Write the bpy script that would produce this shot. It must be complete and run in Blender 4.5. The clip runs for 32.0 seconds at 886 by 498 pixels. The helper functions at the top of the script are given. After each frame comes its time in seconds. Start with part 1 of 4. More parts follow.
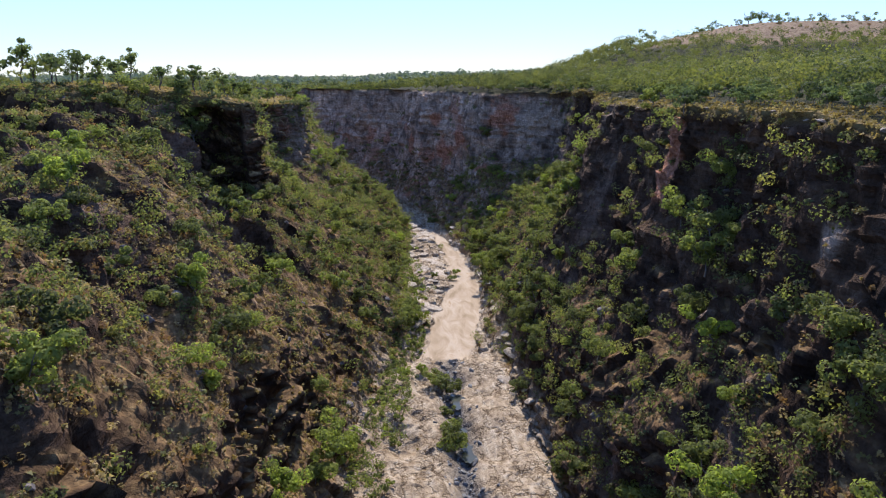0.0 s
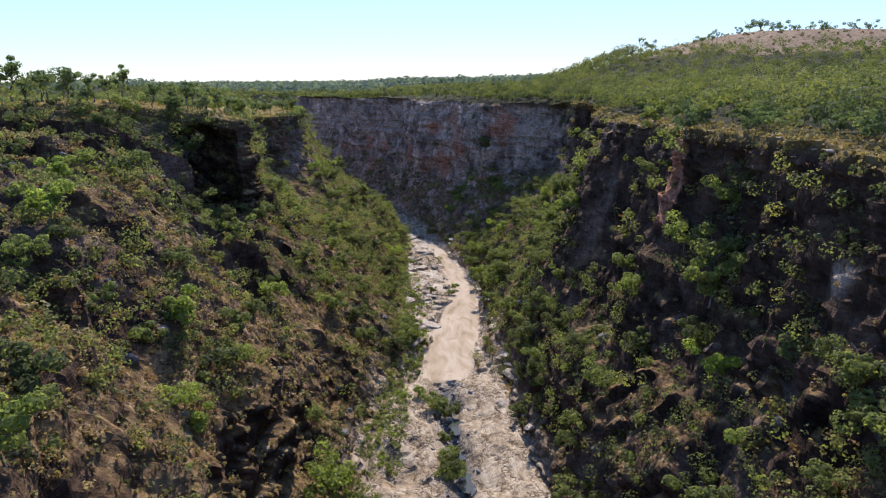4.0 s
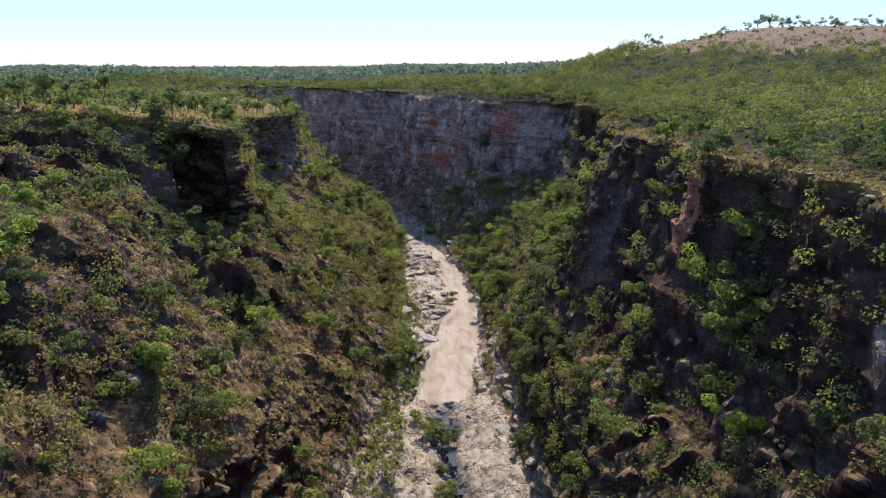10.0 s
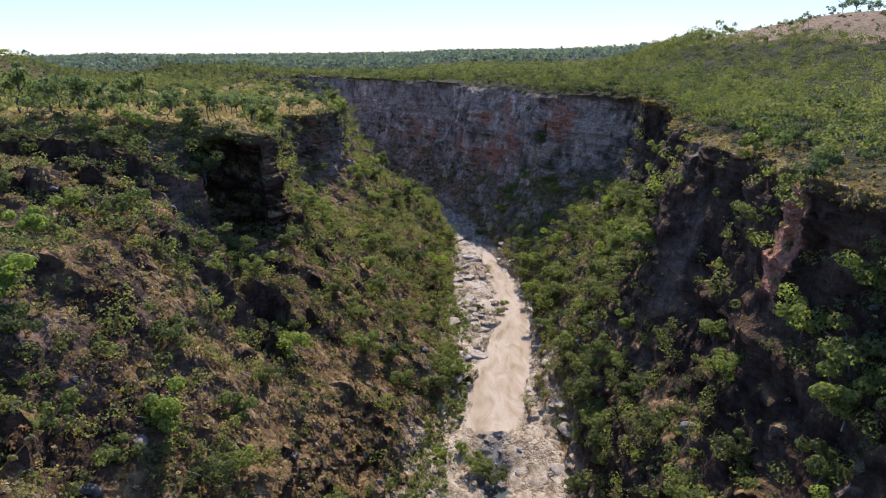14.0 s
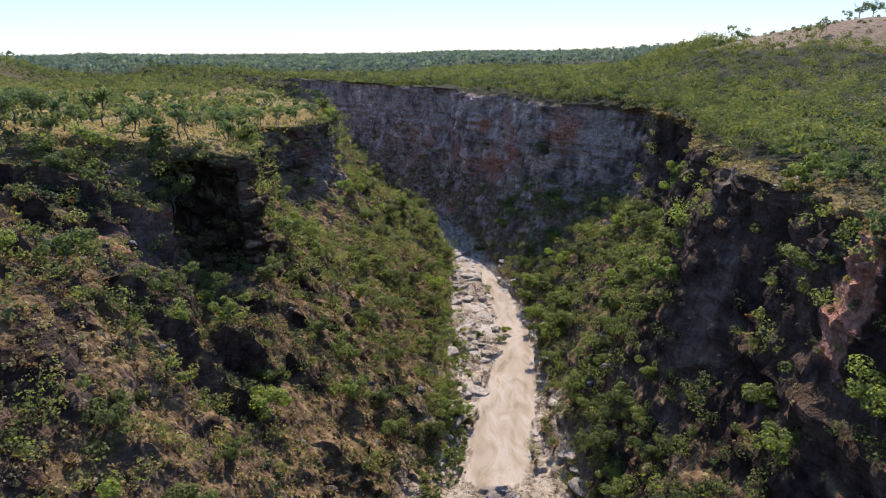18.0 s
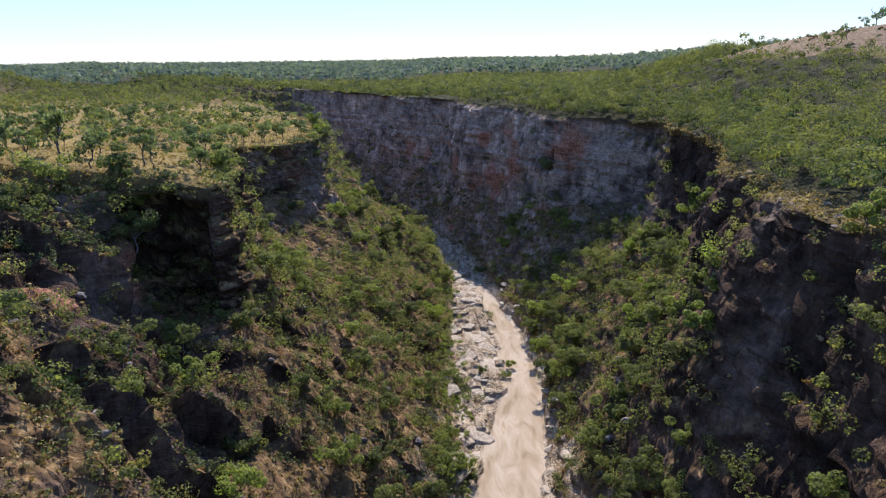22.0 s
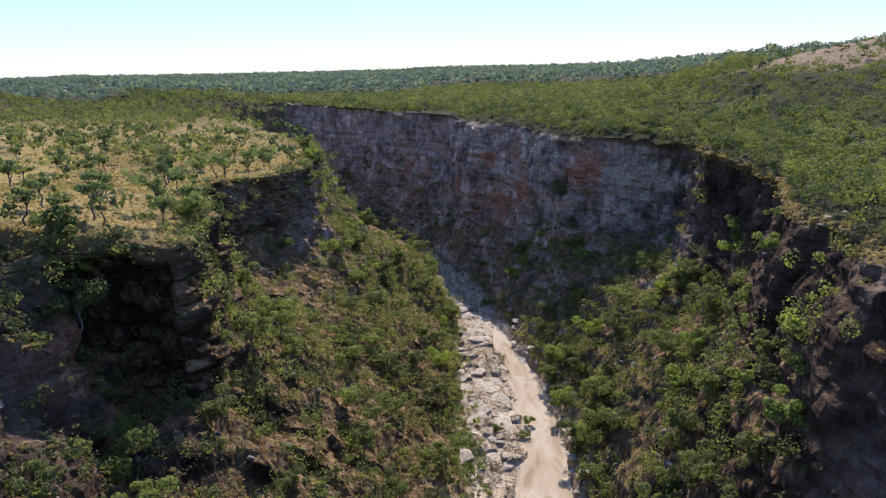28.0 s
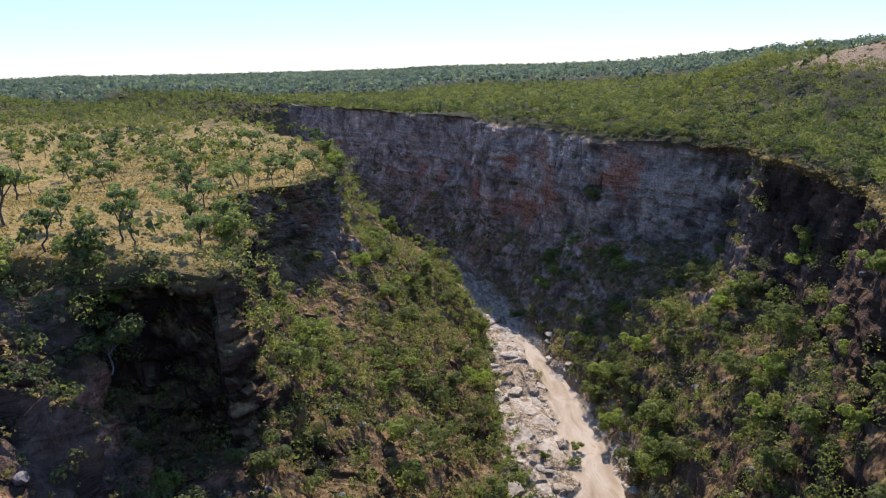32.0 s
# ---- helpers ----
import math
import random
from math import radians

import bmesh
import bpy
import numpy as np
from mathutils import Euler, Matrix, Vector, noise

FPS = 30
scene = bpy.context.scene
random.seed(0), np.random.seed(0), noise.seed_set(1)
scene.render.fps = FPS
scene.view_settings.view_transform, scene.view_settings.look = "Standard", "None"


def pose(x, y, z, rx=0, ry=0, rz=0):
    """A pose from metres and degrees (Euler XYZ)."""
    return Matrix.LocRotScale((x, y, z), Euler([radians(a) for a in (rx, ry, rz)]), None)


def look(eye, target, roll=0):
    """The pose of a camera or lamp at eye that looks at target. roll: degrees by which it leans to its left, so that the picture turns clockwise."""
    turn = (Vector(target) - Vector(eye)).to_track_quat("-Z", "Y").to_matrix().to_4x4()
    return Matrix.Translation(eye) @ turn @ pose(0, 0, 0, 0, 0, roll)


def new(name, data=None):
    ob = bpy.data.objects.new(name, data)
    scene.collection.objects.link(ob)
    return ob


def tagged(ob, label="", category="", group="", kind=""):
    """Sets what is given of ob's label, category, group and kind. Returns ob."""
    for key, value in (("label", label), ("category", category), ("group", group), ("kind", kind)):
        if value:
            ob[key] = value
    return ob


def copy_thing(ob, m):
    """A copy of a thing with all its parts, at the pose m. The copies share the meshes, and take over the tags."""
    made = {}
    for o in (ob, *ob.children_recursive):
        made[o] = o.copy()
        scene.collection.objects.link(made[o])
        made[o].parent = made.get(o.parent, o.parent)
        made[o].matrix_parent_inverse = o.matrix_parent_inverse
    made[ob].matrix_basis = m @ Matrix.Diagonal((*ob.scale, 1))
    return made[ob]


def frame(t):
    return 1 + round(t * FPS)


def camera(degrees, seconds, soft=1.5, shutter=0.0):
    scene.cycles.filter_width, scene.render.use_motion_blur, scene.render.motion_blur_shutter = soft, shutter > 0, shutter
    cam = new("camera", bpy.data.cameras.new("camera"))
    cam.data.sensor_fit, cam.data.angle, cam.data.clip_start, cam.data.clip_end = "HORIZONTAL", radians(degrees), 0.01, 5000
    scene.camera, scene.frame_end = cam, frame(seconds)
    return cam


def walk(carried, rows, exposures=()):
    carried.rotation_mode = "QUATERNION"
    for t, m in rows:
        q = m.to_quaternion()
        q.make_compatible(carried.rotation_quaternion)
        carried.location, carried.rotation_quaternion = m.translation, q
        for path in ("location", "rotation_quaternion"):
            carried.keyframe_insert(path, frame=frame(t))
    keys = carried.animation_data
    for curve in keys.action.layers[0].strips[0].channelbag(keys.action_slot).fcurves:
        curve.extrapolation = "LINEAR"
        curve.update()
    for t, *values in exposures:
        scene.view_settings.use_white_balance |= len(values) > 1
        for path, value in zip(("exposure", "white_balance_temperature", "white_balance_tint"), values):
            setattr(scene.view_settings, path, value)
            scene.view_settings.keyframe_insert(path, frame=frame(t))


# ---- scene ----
cam = camera(67.9, 32.0, soft=1.15)
PATH = [
    (0, (-2.121, 13.36, 89.921), (-1.933, 15.285, 89.413), -0.2),
    (1, (-1.773, 14.675, 90.825), (-1.585, 16.601, 90.32), -0.3),
    (2, (-1.4, 15.867, 91.647), (-1.213, 17.794, 91.145), -0.4),
    (3, (-1.144, 17.133, 92.836), (-0.957, 19.06, 92.335), -0.4),
    (3.5, (-0.943, 17.716, 93.331), (-0.756, 19.643, 92.832), -0.4),
    (5.5, (-0.654, 20.411, 95.982), (-0.466, 22.338, 95.481), -0.3),
    (6, (-0.671, 21.178, 96.724), (-0.483, 23.105, 96.223), -0.2),
    (7, (-0.447, 22.377, 97.87), (-0.26, 24.303, 97.366), -0.2),
    (8, (-0.267, 24.046, 98.872), (-0.08, 25.971, 98.361), -0.1),
    (9, (0.142, 26.742, 99.642), (0.33, 28.662, 99.113), -0.0),
    (10, (0.426, 30.158, 100.493), (0.617, 32.073, 99.951), -0.0),
    (11, (0.99, 34.558, 101.802), (1.183, 36.47, 101.252), -0.0),
    (12, (1.351, 39.751, 102.605), (1.547, 41.66, 102.04), -0.0),
    (12.5, (2.014, 42.1, 102.873), (2.13, 44.013, 102.3), -0.4),
    (13, (1.988, 43.909, 103.582), (2.028, 45.824, 103.008), -0.5),
    (13.5, (2.024, 46.06, 104.179), (2.06, 47.974, 103.598), -0.5),
    (15.5, (2.422, 55.838, 104.414), (2.462, 57.75, 103.828), -0.5),
    (16, (2.306, 58.467, 104.761), (2.349, 60.379, 104.175), -0.5),
    (17, (2.455, 63.364, 105.626), (2.498, 65.276, 105.041), -0.5),
    (18, (2.229, 69.165, 106.884), (2.276, 71.078, 106.301), -0.3),
    (19, (2.329, 73.95, 107.53), (2.378, 75.866, 106.957), -0.4),
    (20, (2.281, 79.596, 108.076), (2.333, 81.513, 107.508), -0.3),
    (21, (2.228, 84.858, 108.599), (2.281, 86.776, 108.035), -0.5),
    (22, (2.317, 89.834, 108.881), (2.372, 91.751, 108.315), -0.6),
    (23, (3.02, 94.765, 109.941), (3.074, 96.682, 109.373), -0.6),
    (24, (3.51, 100.05, 110.879), (3.563, 101.965, 110.306), -0.8),
    (25, (3.676, 105.36, 111.271), (3.732, 107.276, 110.699), -1.0),
    (25.5, (4.257, 107.279, 111.756), (4.315, 109.196, 111.188), -1.0),
    (27.5, (1.073, 116.303, 112.087), (1.138, 118.225, 111.537), -1.2),
    (28, (-0.356, 118.594, 112.082), (-0.289, 120.517, 111.538), -1.2),
    (29, (-3.197, 122.67, 112.25), (-3.127, 124.595, 111.711), -1.3),
    (30, (-6.319, 126.746, 112.69), (-6.246, 128.671, 112.15), -1.3),
    (31, (-9.136, 130.473, 112.623), (-9.065, 132.399, 112.088), -1.5),
    (32, (-13.356, 134.699, 112.395), (-13.273, 136.621, 111.849), -1.4),
]
walk(cam, [(t, look(eye, target, roll)) for t, eye, target, roll in PATH], exposures=[(0, 0.88, 5950, 15), (32, 0.88, 5950, 15)])

# ---------------------------------------------------------------- daylight
SUN_AZ, SUN_EL = radians(8), radians(43)          # azimuth from +y towards +x
world = bpy.data.worlds.new("sky")
scene.world = world
world.use_nodes = True
wn = world.node_tree
sky = wn.nodes.new("ShaderNodeTexSky")
sky.sky_type, sky.sun_disc = "NISHITA", False
sky.sun_elevation, sky.sun_rotation = SUN_EL, SUN_AZ
sky.altitude = 500
sky.air_density, sky.dust_density, sky.ozone_density = 1.0, 0.2, 2.5
SKY = 0.40
lum = wn.nodes.new("ShaderNodeRGBToBW")              # evens out the glare round the sun: c * 2 / (brightness + 2)
wn.links.new(sky.outputs["Color"], lum.inputs["Color"])
plus = wn.nodes.new("ShaderNodeMath")
plus.operation = "ADD"
plus.inputs[1].default_value = 2
wn.links.new(lum.outputs["Val"], plus.inputs[0])
share = wn.nodes.new("ShaderNodeMath")
share.operation = "DIVIDE"
share.inputs[0].default_value = 2 * SKY
wn.links.new(plus.outputs["Value"], share.inputs[1])
tone = wn.nodes.new("ShaderNodeVectorMath")
tone.operation = "MULTIPLY"
tone.inputs[1].default_value = (0.83, 0.91, 1.10)
wn.links.new(sky.outputs["Color"], tone.inputs[0])
wn.links.new(tone.outputs["Vector"], wn.nodes["Background"].inputs["Color"])
wn.links.new(share.outputs["Value"], wn.nodes["Background"].inputs["Strength"])
lamp = bpy.data.lights.new("sun", "SUN")
lamp.energy, lamp.angle, lamp.color = 5.2, radians(0.5), (1.0, 0.95, 0.86)
sun = new("sun", lamp)
sun.matrix_world = look((math.sin(SUN_AZ) * math.cos(SUN_EL) * 400, math.cos(SUN_AZ) * math.cos(SUN_EL) * 400, math.sin(SUN_EL) * 400), (0, 0, 0))


# ---------------------------------------------------------------- noise on arrays
def hashed(i, j, k, seed):
    h = (i.astype(np.int64) * 374761393 + j.astype(np.int64) * 668265263 + k.astype(np.int64) * 2147483647 + seed * 1274126177) & 0xFFFFFFFF
    h = ((h ^ (h >> 13)) * 1274126177) & 0xFFFFFFFF
    h = ((h ^ (h >> 16)) * 2246822519) & 0xFFFFFFFF
    return ((h ^ (h >> 15)) & 0xFFFFFF) / float(0xFFFFFF)


def vnoise(p, seed=0):
    """Smooth noise in -1..1 at the points p (n, 3)."""
    c = np.floor(p)
    f = p - c
    f = f * f * (3 - 2 * f)
    i, j, k = (c[:, a].astype(np.int64) for a in range(3))
    out = 0
    for a in (0, 1):
        for b in (0, 1):
            for d in (0, 1):
                w = (f[:, 0] if a else 1 - f[:, 0]) * (f[:, 1] if b else 1 - f[:, 1]) * (f[:, 2] if d else 1 - f[:, 2])
                out = out + w * hashed(i + a, j + b, k + d, seed)
    return out * 2 - 1


def fbm(p, size, octaves=4, seed=0, gain=0.5):
    out, amp = 0, 1.0
    for o in range(octaves):
        out = out + amp * vnoise(p / size + o * 17.3, seed + o)
        size, amp = size * 0.5, amp * gain
    return out


def smooth(a, b, v):
    t = np.clip((v - a) / (b - a), 0, 1)
    return t * t * (3 - 2 * t)


# ---------------------------------------------------------------- materials
def material(name):
    m = bpy.data.materials.new(name)
    m.use_nodes = True
    nt = m.node_tree
    return m, nt, nt.nodes["Principled BSDF"]


def node(nt, kind, **kw):
    n = nt.nodes.new(kind)
    for k, v in kw.items():
        n.inputs[k.replace("_", " ")].default_value = v
    return n


def ramp(nt, fac, stops):
    r = nt.nodes.new("ShaderNodeValToRGB")
    el = r.color_ramp.elements
    while len(el) < len(stops):
        el.new(0.5)
    for e, (pos, col) in zip(el, stops):
        e.position, e.color = pos, (*col, 1)
    nt.links.new(fac, r.inputs["Fac"])
    return r.outputs["Color"]


def noise_node(nt, scale, detail=5, rough=0.6, vector=None, distort=0.0):
    n = node(nt, "ShaderNodeTexNoise", Scale=scale, Detail=detail, Roughness=rough, Distortion=distort)
    if vector is None:
        g = nt.nodes.new("ShaderNodeNewGeometry")
        vector = g.outputs["Position"]
    nt.links.new(vector, n.inputs["Vector"])
    return n.outputs["Fac"]


def mixed(nt, fac, a, b, blend="MIX"):
    m = nt.nodes.new("ShaderNodeMix")
    m.data_type, m.blend_type = "RGBA", blend
    for sock, v in ((m.inputs["Factor"], fac), (m.inputs["A"], a), (m.inputs["B"], b)):
        if isinstance(v, (int, float)):
            sock.default_value = v
        elif isinstance(v, tuple):
            sock.default_value = (*v, 1)
        else:
            nt.links.new(v, sock)
    return m.outputs["Result"]


def maths(nt, op, a, b=0.0, clamp=False):
    m = nt.nodes.new("ShaderNodeMath")
    m.operation, m.use_clamp = op, clamp
    for sock, v in zip(m.inputs, (a, b)):
        if isinstance(v, (int, float)):
            sock.default_value = v
        else:
            nt.links.new(v, sock)
    return m.outputs["Value"]


def mask(nt, name):
    a = nt.nodes.new("ShaderNodeAttribute")
    a.attribute_name = name
    return a.outputs["Fac"]


def scaled(nt, sx, sy, sz):
    g = nt.nodes.new("ShaderNodeNewGeometry")
    m = nt.nodes.new("ShaderNodeMapping")
    m.inputs["Scale"].default_value = (sx, sy, sz)
    nt.links.new(g.outputs["Position"], m.inputs["Vector"])
    return m.outputs["Vector"]


def bumped(nt, bsdf, height, strength, distance):
    b = node(nt, "ShaderNodeBump", Strength=strength, Distance=distance)
    nt.links.new(height, b.inputs["Height"])
    nt.links.new(b.outputs["Normal"], bsdf.inputs["Normal"])


def joints(nt):
    """Relief of bedded stone with upright joints."""
    up = noise_node(nt, 1.0, 5, 0.65, scaled(nt, 0.6, 0.6, 0.14), 1.1)
    beds = noise_node(nt, 1.0, 5, 0.65, scaled(nt, 0.16, 0.16, 0.8), 1.0)
    return maths(nt, "ADD", up, beds)


def rock_colour(nt):
    """Dark weathered sandstone: brown-black varnished vertical streaks, shade and haze painted in by distance, rust and
    pale fresh faces.
    """
    streak = noise_node(nt, 1.0, 6, 0.62, scaled(nt, 0.15, 0.15, 0.07), 1.0)
    layer = noise_node(nt, 1.0, 5, 0.6, scaled(nt, 0.03, 0.03, 0.32), 0.8)
    patch = noise_node(nt, 0.035, 4, 0.55)
    fine = noise_node(nt, 1.3, 6, 0.65)
    crack = joints(nt)
    base = ramp(nt, streak, [(0.32, (0.135, 0.108, 0.088)), (0.46, (0.235, 0.187, 0.150)), (0.58, (0.33, 0.265, 0.21)), (0.72, (0.47, 0.39, 0.32))])
    # multiplied up for haze over the far cliff; the near mask darkens it back
    broad = noise_node(nt, 1.0, 5, 0.6, scaled(nt, 0.05, 0.05, 0.075), 1.0)
    base = mixed(nt, 1.0, base, ramp(nt, broad, [(0.34, (0.5, 0.48, 0.46)), (0.5, (1.15, 1.04, 0.94)), (0.66, (1.75, 1.58, 1.42))]), "MULTIPLY")
    fresh = ramp(nt, fine, [(0.30, (0.27, 0.115, 0.065)), (0.52, (0.37, 0.175, 0.105)), (0.72, (0.44, 0.26, 0.175))])
    col = mixed(nt, ramp(nt, patch, [(0.58, (0, 0, 0)), (0.66, (0.8, 0.8, 0.8))]), base, fresh)
    pale = ramp(nt, fine, [(0.3, (0.27, 0.19, 0.125)), (0.7, (0.42, 0.32, 0.235))])
    # near walls: black varnished rock, deepened further to stand for shade
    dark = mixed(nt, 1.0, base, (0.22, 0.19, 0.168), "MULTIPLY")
    col = mixed(nt, mask(nt, "varnish_shade"), col, dark)
    col = mixed(nt, mask(nt, "rust"), col, fresh)
    col = mixed(nt, mask(nt, "pale"), col, pale)
    col = mixed(nt, 1.0, col, ramp(nt, maths(nt, "MULTIPLY", crack, 0.5), [(0.38, (0.55, 0.53, 0.52)), (0.50, (1, 1, 1)), (0.62, (1.22, 1.2, 1.18))]), "MULTIPLY")
    col = mixed(nt, maths(nt, "MULTIPLY", layer, 0.45), col, mixed(nt, 1.0, col, ramp(nt, layer, [(0.35, (0.45, 0.42, 0.42)), (0.65, (1.0, 0.95, 0.9))]), "MULTIPLY"))
    return mixed(nt, 0.5, col, mixed(nt, 1.0, col, ramp(nt, fine, [(0.3, (0.45, 0.45, 0.45)), (0.7, (1.35, 1.3, 1.25))]), "MULTIPLY"))


def make_ground():
    m, nt, b = material("gorge_ground")
    rock = rock_colour(nt)
    n1, n2, n3 = noise_node(nt, 0.05, 4), noise_node(nt, 0.5, 6, 0.65), noise_node(nt, 3.0, 5, 0.7)
    soil = ramp(nt, n2, [(0.30, (0.052, 0.035, 0.02)), (0.5, (0.125, 0.074, 0.034)), (0.64, (0.245, 0.155, 0.069)), (0.78, (0.35, 0.248, 0.128))])
    grass = ramp(nt, n2, [(0.30, (0.126, 0.082, 0.029)), (0.46, (0.207, 0.138, 0.045)), (0.62, (0.288, 0.194, 0.064)), (0.8, (0.162, 0.126, 0.045))])
    grass = mixed(nt, ramp(nt, n1, [(0.40, (0, 0, 0)), (0.60, (0.45, 0.45, 0.45))]), grass, (0.125, 0.10, 0.046))
    bare = ramp(nt, n2, [(0.30, (0.10, 0.066, 0.038)), (0.5, (0.185, 0.122, 0.070)), (0.7, (0.27, 0.19, 0.112))])
    grass = mixed(nt, mask(nt, "bare"), grass, bare)
    bed = ramp(nt, noise_node(nt, 1.0, 7, 0.68, scaled(nt, 0.45, 0.2, 0.5), 0.1), [(0.30, (0.085, 0.060, 0.036)), (0.40, (0.200, 0.144, 0.090)), (0.52, (0.305, 0.230, 0.150)), (0.72, (0.450, 0.370, 0.262))])
    split = nt.nodes.new("ShaderNodeTexVoronoi")
    split.feature = "DISTANCE_TO_EDGE"
    split.inputs["Scale"].default_value = 1.0
    lines = nt.nodes.new("ShaderNodeVectorMath")
    lines.operation = "ADD"
    bend = nt.nodes.new("ShaderNodeTexNoise")
    bend.inputs["Scale"].default_value = 0.6
    nt.links.new(scaled(nt, 0.21, 0.10, 0.2), lines.inputs[0])
    nt.links.new(bend.outputs["Color"], lines.inputs[1])
    nt.links.new(nt.nodes.new("ShaderNodeNewGeometry").outputs["Position"], bend.inputs["Vector"])
    nt.links.new(lines.outputs["Vector"], split.inputs["Vector"])
    bed = mixed(nt, 1.0, bed, ramp(nt, split.outputs["Distance"], [(0.0, (0.30, 0.26, 0.22)), (0.018, (0.62, 0.58, 0.54)), (0.05, (1, 1, 1))]), "MULTIPLY")
    sand = ramp(nt, noise_node(nt, 1.0, 4, 0.55, scaled(nt, 0.22, 0.07, 0.2), 0.8), [(0.32, (0.205, 0.146, 0.086)), (0.47, (0.285, 0.211, 0.136)), (0.62, (0.345, 0.269, 0.187)), (0.75, (0.230, 0.146, 0.070))])
    wood = ramp(nt, noise_node(nt, 0.09, 6, 0.7), [(0.3, (0.022, 0.020, 0.010)), (0.5, (0.04, 0.036, 0.016)), (0.66, (0.062, 0.055, 0.024)), (0.8, (0.10, 0.08, 0.04))])
    col = mixed(nt, mask(nt, "cliff"), soil, rock)
    col = mixed(nt, mask(nt, "grass"), col, grass)
    col = mixed(nt, mask(nt, "wood"), col, wood)
    col = mixed(nt, mask(nt, "bed"), col, bed)
    col = mixed(nt, mask(nt, "rubble"), col, ramp(nt, n3, [(0.35, (0.045, 0.04, 0.036)), (0.55, (0.11, 0.10, 0.09)), (0.72, (0.22, 0.20, 0.18))]))
    col = mixed(nt, mask(nt, "sand"), col, sand)
    nt.links.new(col, b.inputs["Base Color"])
    b.inputs["Roughness"].default_value = 0.92
    b.inputs["Specular IOR Level"].default_value = 0.03
    h = maths(nt, "ADD", maths(nt, "MULTIPLY", n2, 1.0), maths(nt, "MULTIPLY", n3, 0.35))
    h = maths(nt, "MULTIPLY", h, maths(nt, "SUBTRACT", 1.0, maths(nt, "MULTIPLY", mask(nt, "sand"), 0.93)))
    h = maths(nt, "ADD", h, maths(nt, "MULTIPLY", maths(nt, "MINIMUM", split.outputs["Distance"], 0.12), maths(nt, "MULTIPLY", maths(nt, "SUBTRACT", mask(nt, "bed"), mask(nt, "sand"), True), 3.0)))
    h = maths(nt, "ADD", h, maths(nt, "MULTIPLY", joints(nt), maths(nt, "MULTIPLY", mask(nt, "cliff"), 1.6)))
    bumped(nt, b, h, 1.0, 0.8)
    return m


def make_boulder(name, stops):
    m, nt, b = material(name)
    info = nt.nodes.new("ShaderNodeObjectInfo")
    n = noise_node(nt, 0.9, 6, 0.65, None, 0.3)
    col = ramp(nt, n, stops)
    col = mixed(nt, 1.0, col, ramp(nt, info.outputs["Random"], [(0.0, (0.75, 0.74, 0.72)), (1.0, (1.1, 1.08, 1.05))]), "MULTIPLY")
    nt.links.new(col, b.inputs["Base Color"])
    b.inputs["Roughness"].default_value = 0.88
    bumped(nt, b, noise_node(nt, 2.5, 6, 0.7), 0.8, 0.25)
    return m


def make_leaves(name, stops, tinted, through_light=0.55):
    """Leaves: diffuse and translucent, the tint from the thing's own random number or, in joined growth, from its tint value."""
    m, nt, b = material(name)
    if tinted:
        fac = mask(nt, "tint")
    else:
        fac = nt.nodes.new("ShaderNodeObjectInfo").outputs["Random"]
    isl = nt.nodes.new("ShaderNodeNewGeometry").outputs["Random Per Island"]
    col = ramp(nt, fac, stops)
    col = mixed(nt, 1.0, col, ramp(nt, isl, [(0.0, (0.82, 0.83, 0.82)), (1.0, (1.15, 1.14, 1.1))]), "MULTIPLY")
    nt.links.new(col, b.inputs["Base Color"])
    b.inputs["Roughness"].default_value = 0.75
    b.inputs["Specular IOR Level"].default_value = 0.12
    t = nt.nodes.new("ShaderNodeBsdfTranslucent")
    nt.links.new(mixed(nt, 1.0, col, (1.4, 1.5, 0.95), "MULTIPLY"), t.inputs["Color"])
    mx = nt.nodes.new("ShaderNodeMixShader")
    mx.inputs["Fac"].default_value = through_light
    nt.links.new(b.outputs["BSDF"], mx.inputs[1])
    nt.links.new(t.outputs["BSDF"], mx.inputs[2])
    nt.links.new(mx.outputs["Shader"], nt.nodes["Material Output"].inputs["Surface"])
    return m


def make_bark(name, dark, light):
    m, nt, b = material(name)
    col = ramp(nt, noise_node(nt, 2.0, 5, 0.6, scaled(nt, 3, 3, 0.6)), [(0.35, dark), (0.65, light)])
    nt.links.new(col, b.inputs["Base Color"])
    b.inputs["Roughness"].default_value = 0.9
    bumped(nt, b, noise_node(nt, 8.0, 4), 0.5, 0.05)
    return m


def make_water():
    m, nt, b = material("pool_water")
    b.inputs["Base Color"].default_value = (0.05, 0.05, 0.035, 1)
    b.inputs["Roughness"].default_value = 0.04
    b.inputs["IOR"].default_value = 1.33
    bumped(nt, b, noise_node(nt, 1.5, 3), 0.12, 0.08)
    return m


GROUND = make_ground()
PALE_ROCK = make_boulder("pale_river_rock", [(0.30, (0.116, 0.082, 0.052)), (0.46, (0.252, 0.190, 0.126)), (0.62, (0.362, 0.290, 0.203)), (0.8, (0.462, 0.390, 0.288))])
DARK_ROCK = make_boulder("dark_cliff_rock", [(0.30, (0.04, 0.034, 0.032)), (0.5, (0.10, 0.08, 0.068)), (0.66, (0.22, 0.16, 0.11)), (0.8, (0.30, 0.17, 0.10))])
GREY_STONE = make_boulder("grey_stream_stone", [(0.3, (0.07, 0.066, 0.06)), (0.55, (0.15, 0.14, 0.13)), (0.75, (0.28, 0.26, 0.23))])
GREEN = [(0.0, (0.084, 0.088, 0.034)), (0.3, (0.114, 0.121, 0.040)), (0.6, (0.146, 0.154, 0.044)), (0.85, (0.174, 0.188, 0.044)), (1.0, (0.198, 0.229, 0.039))]
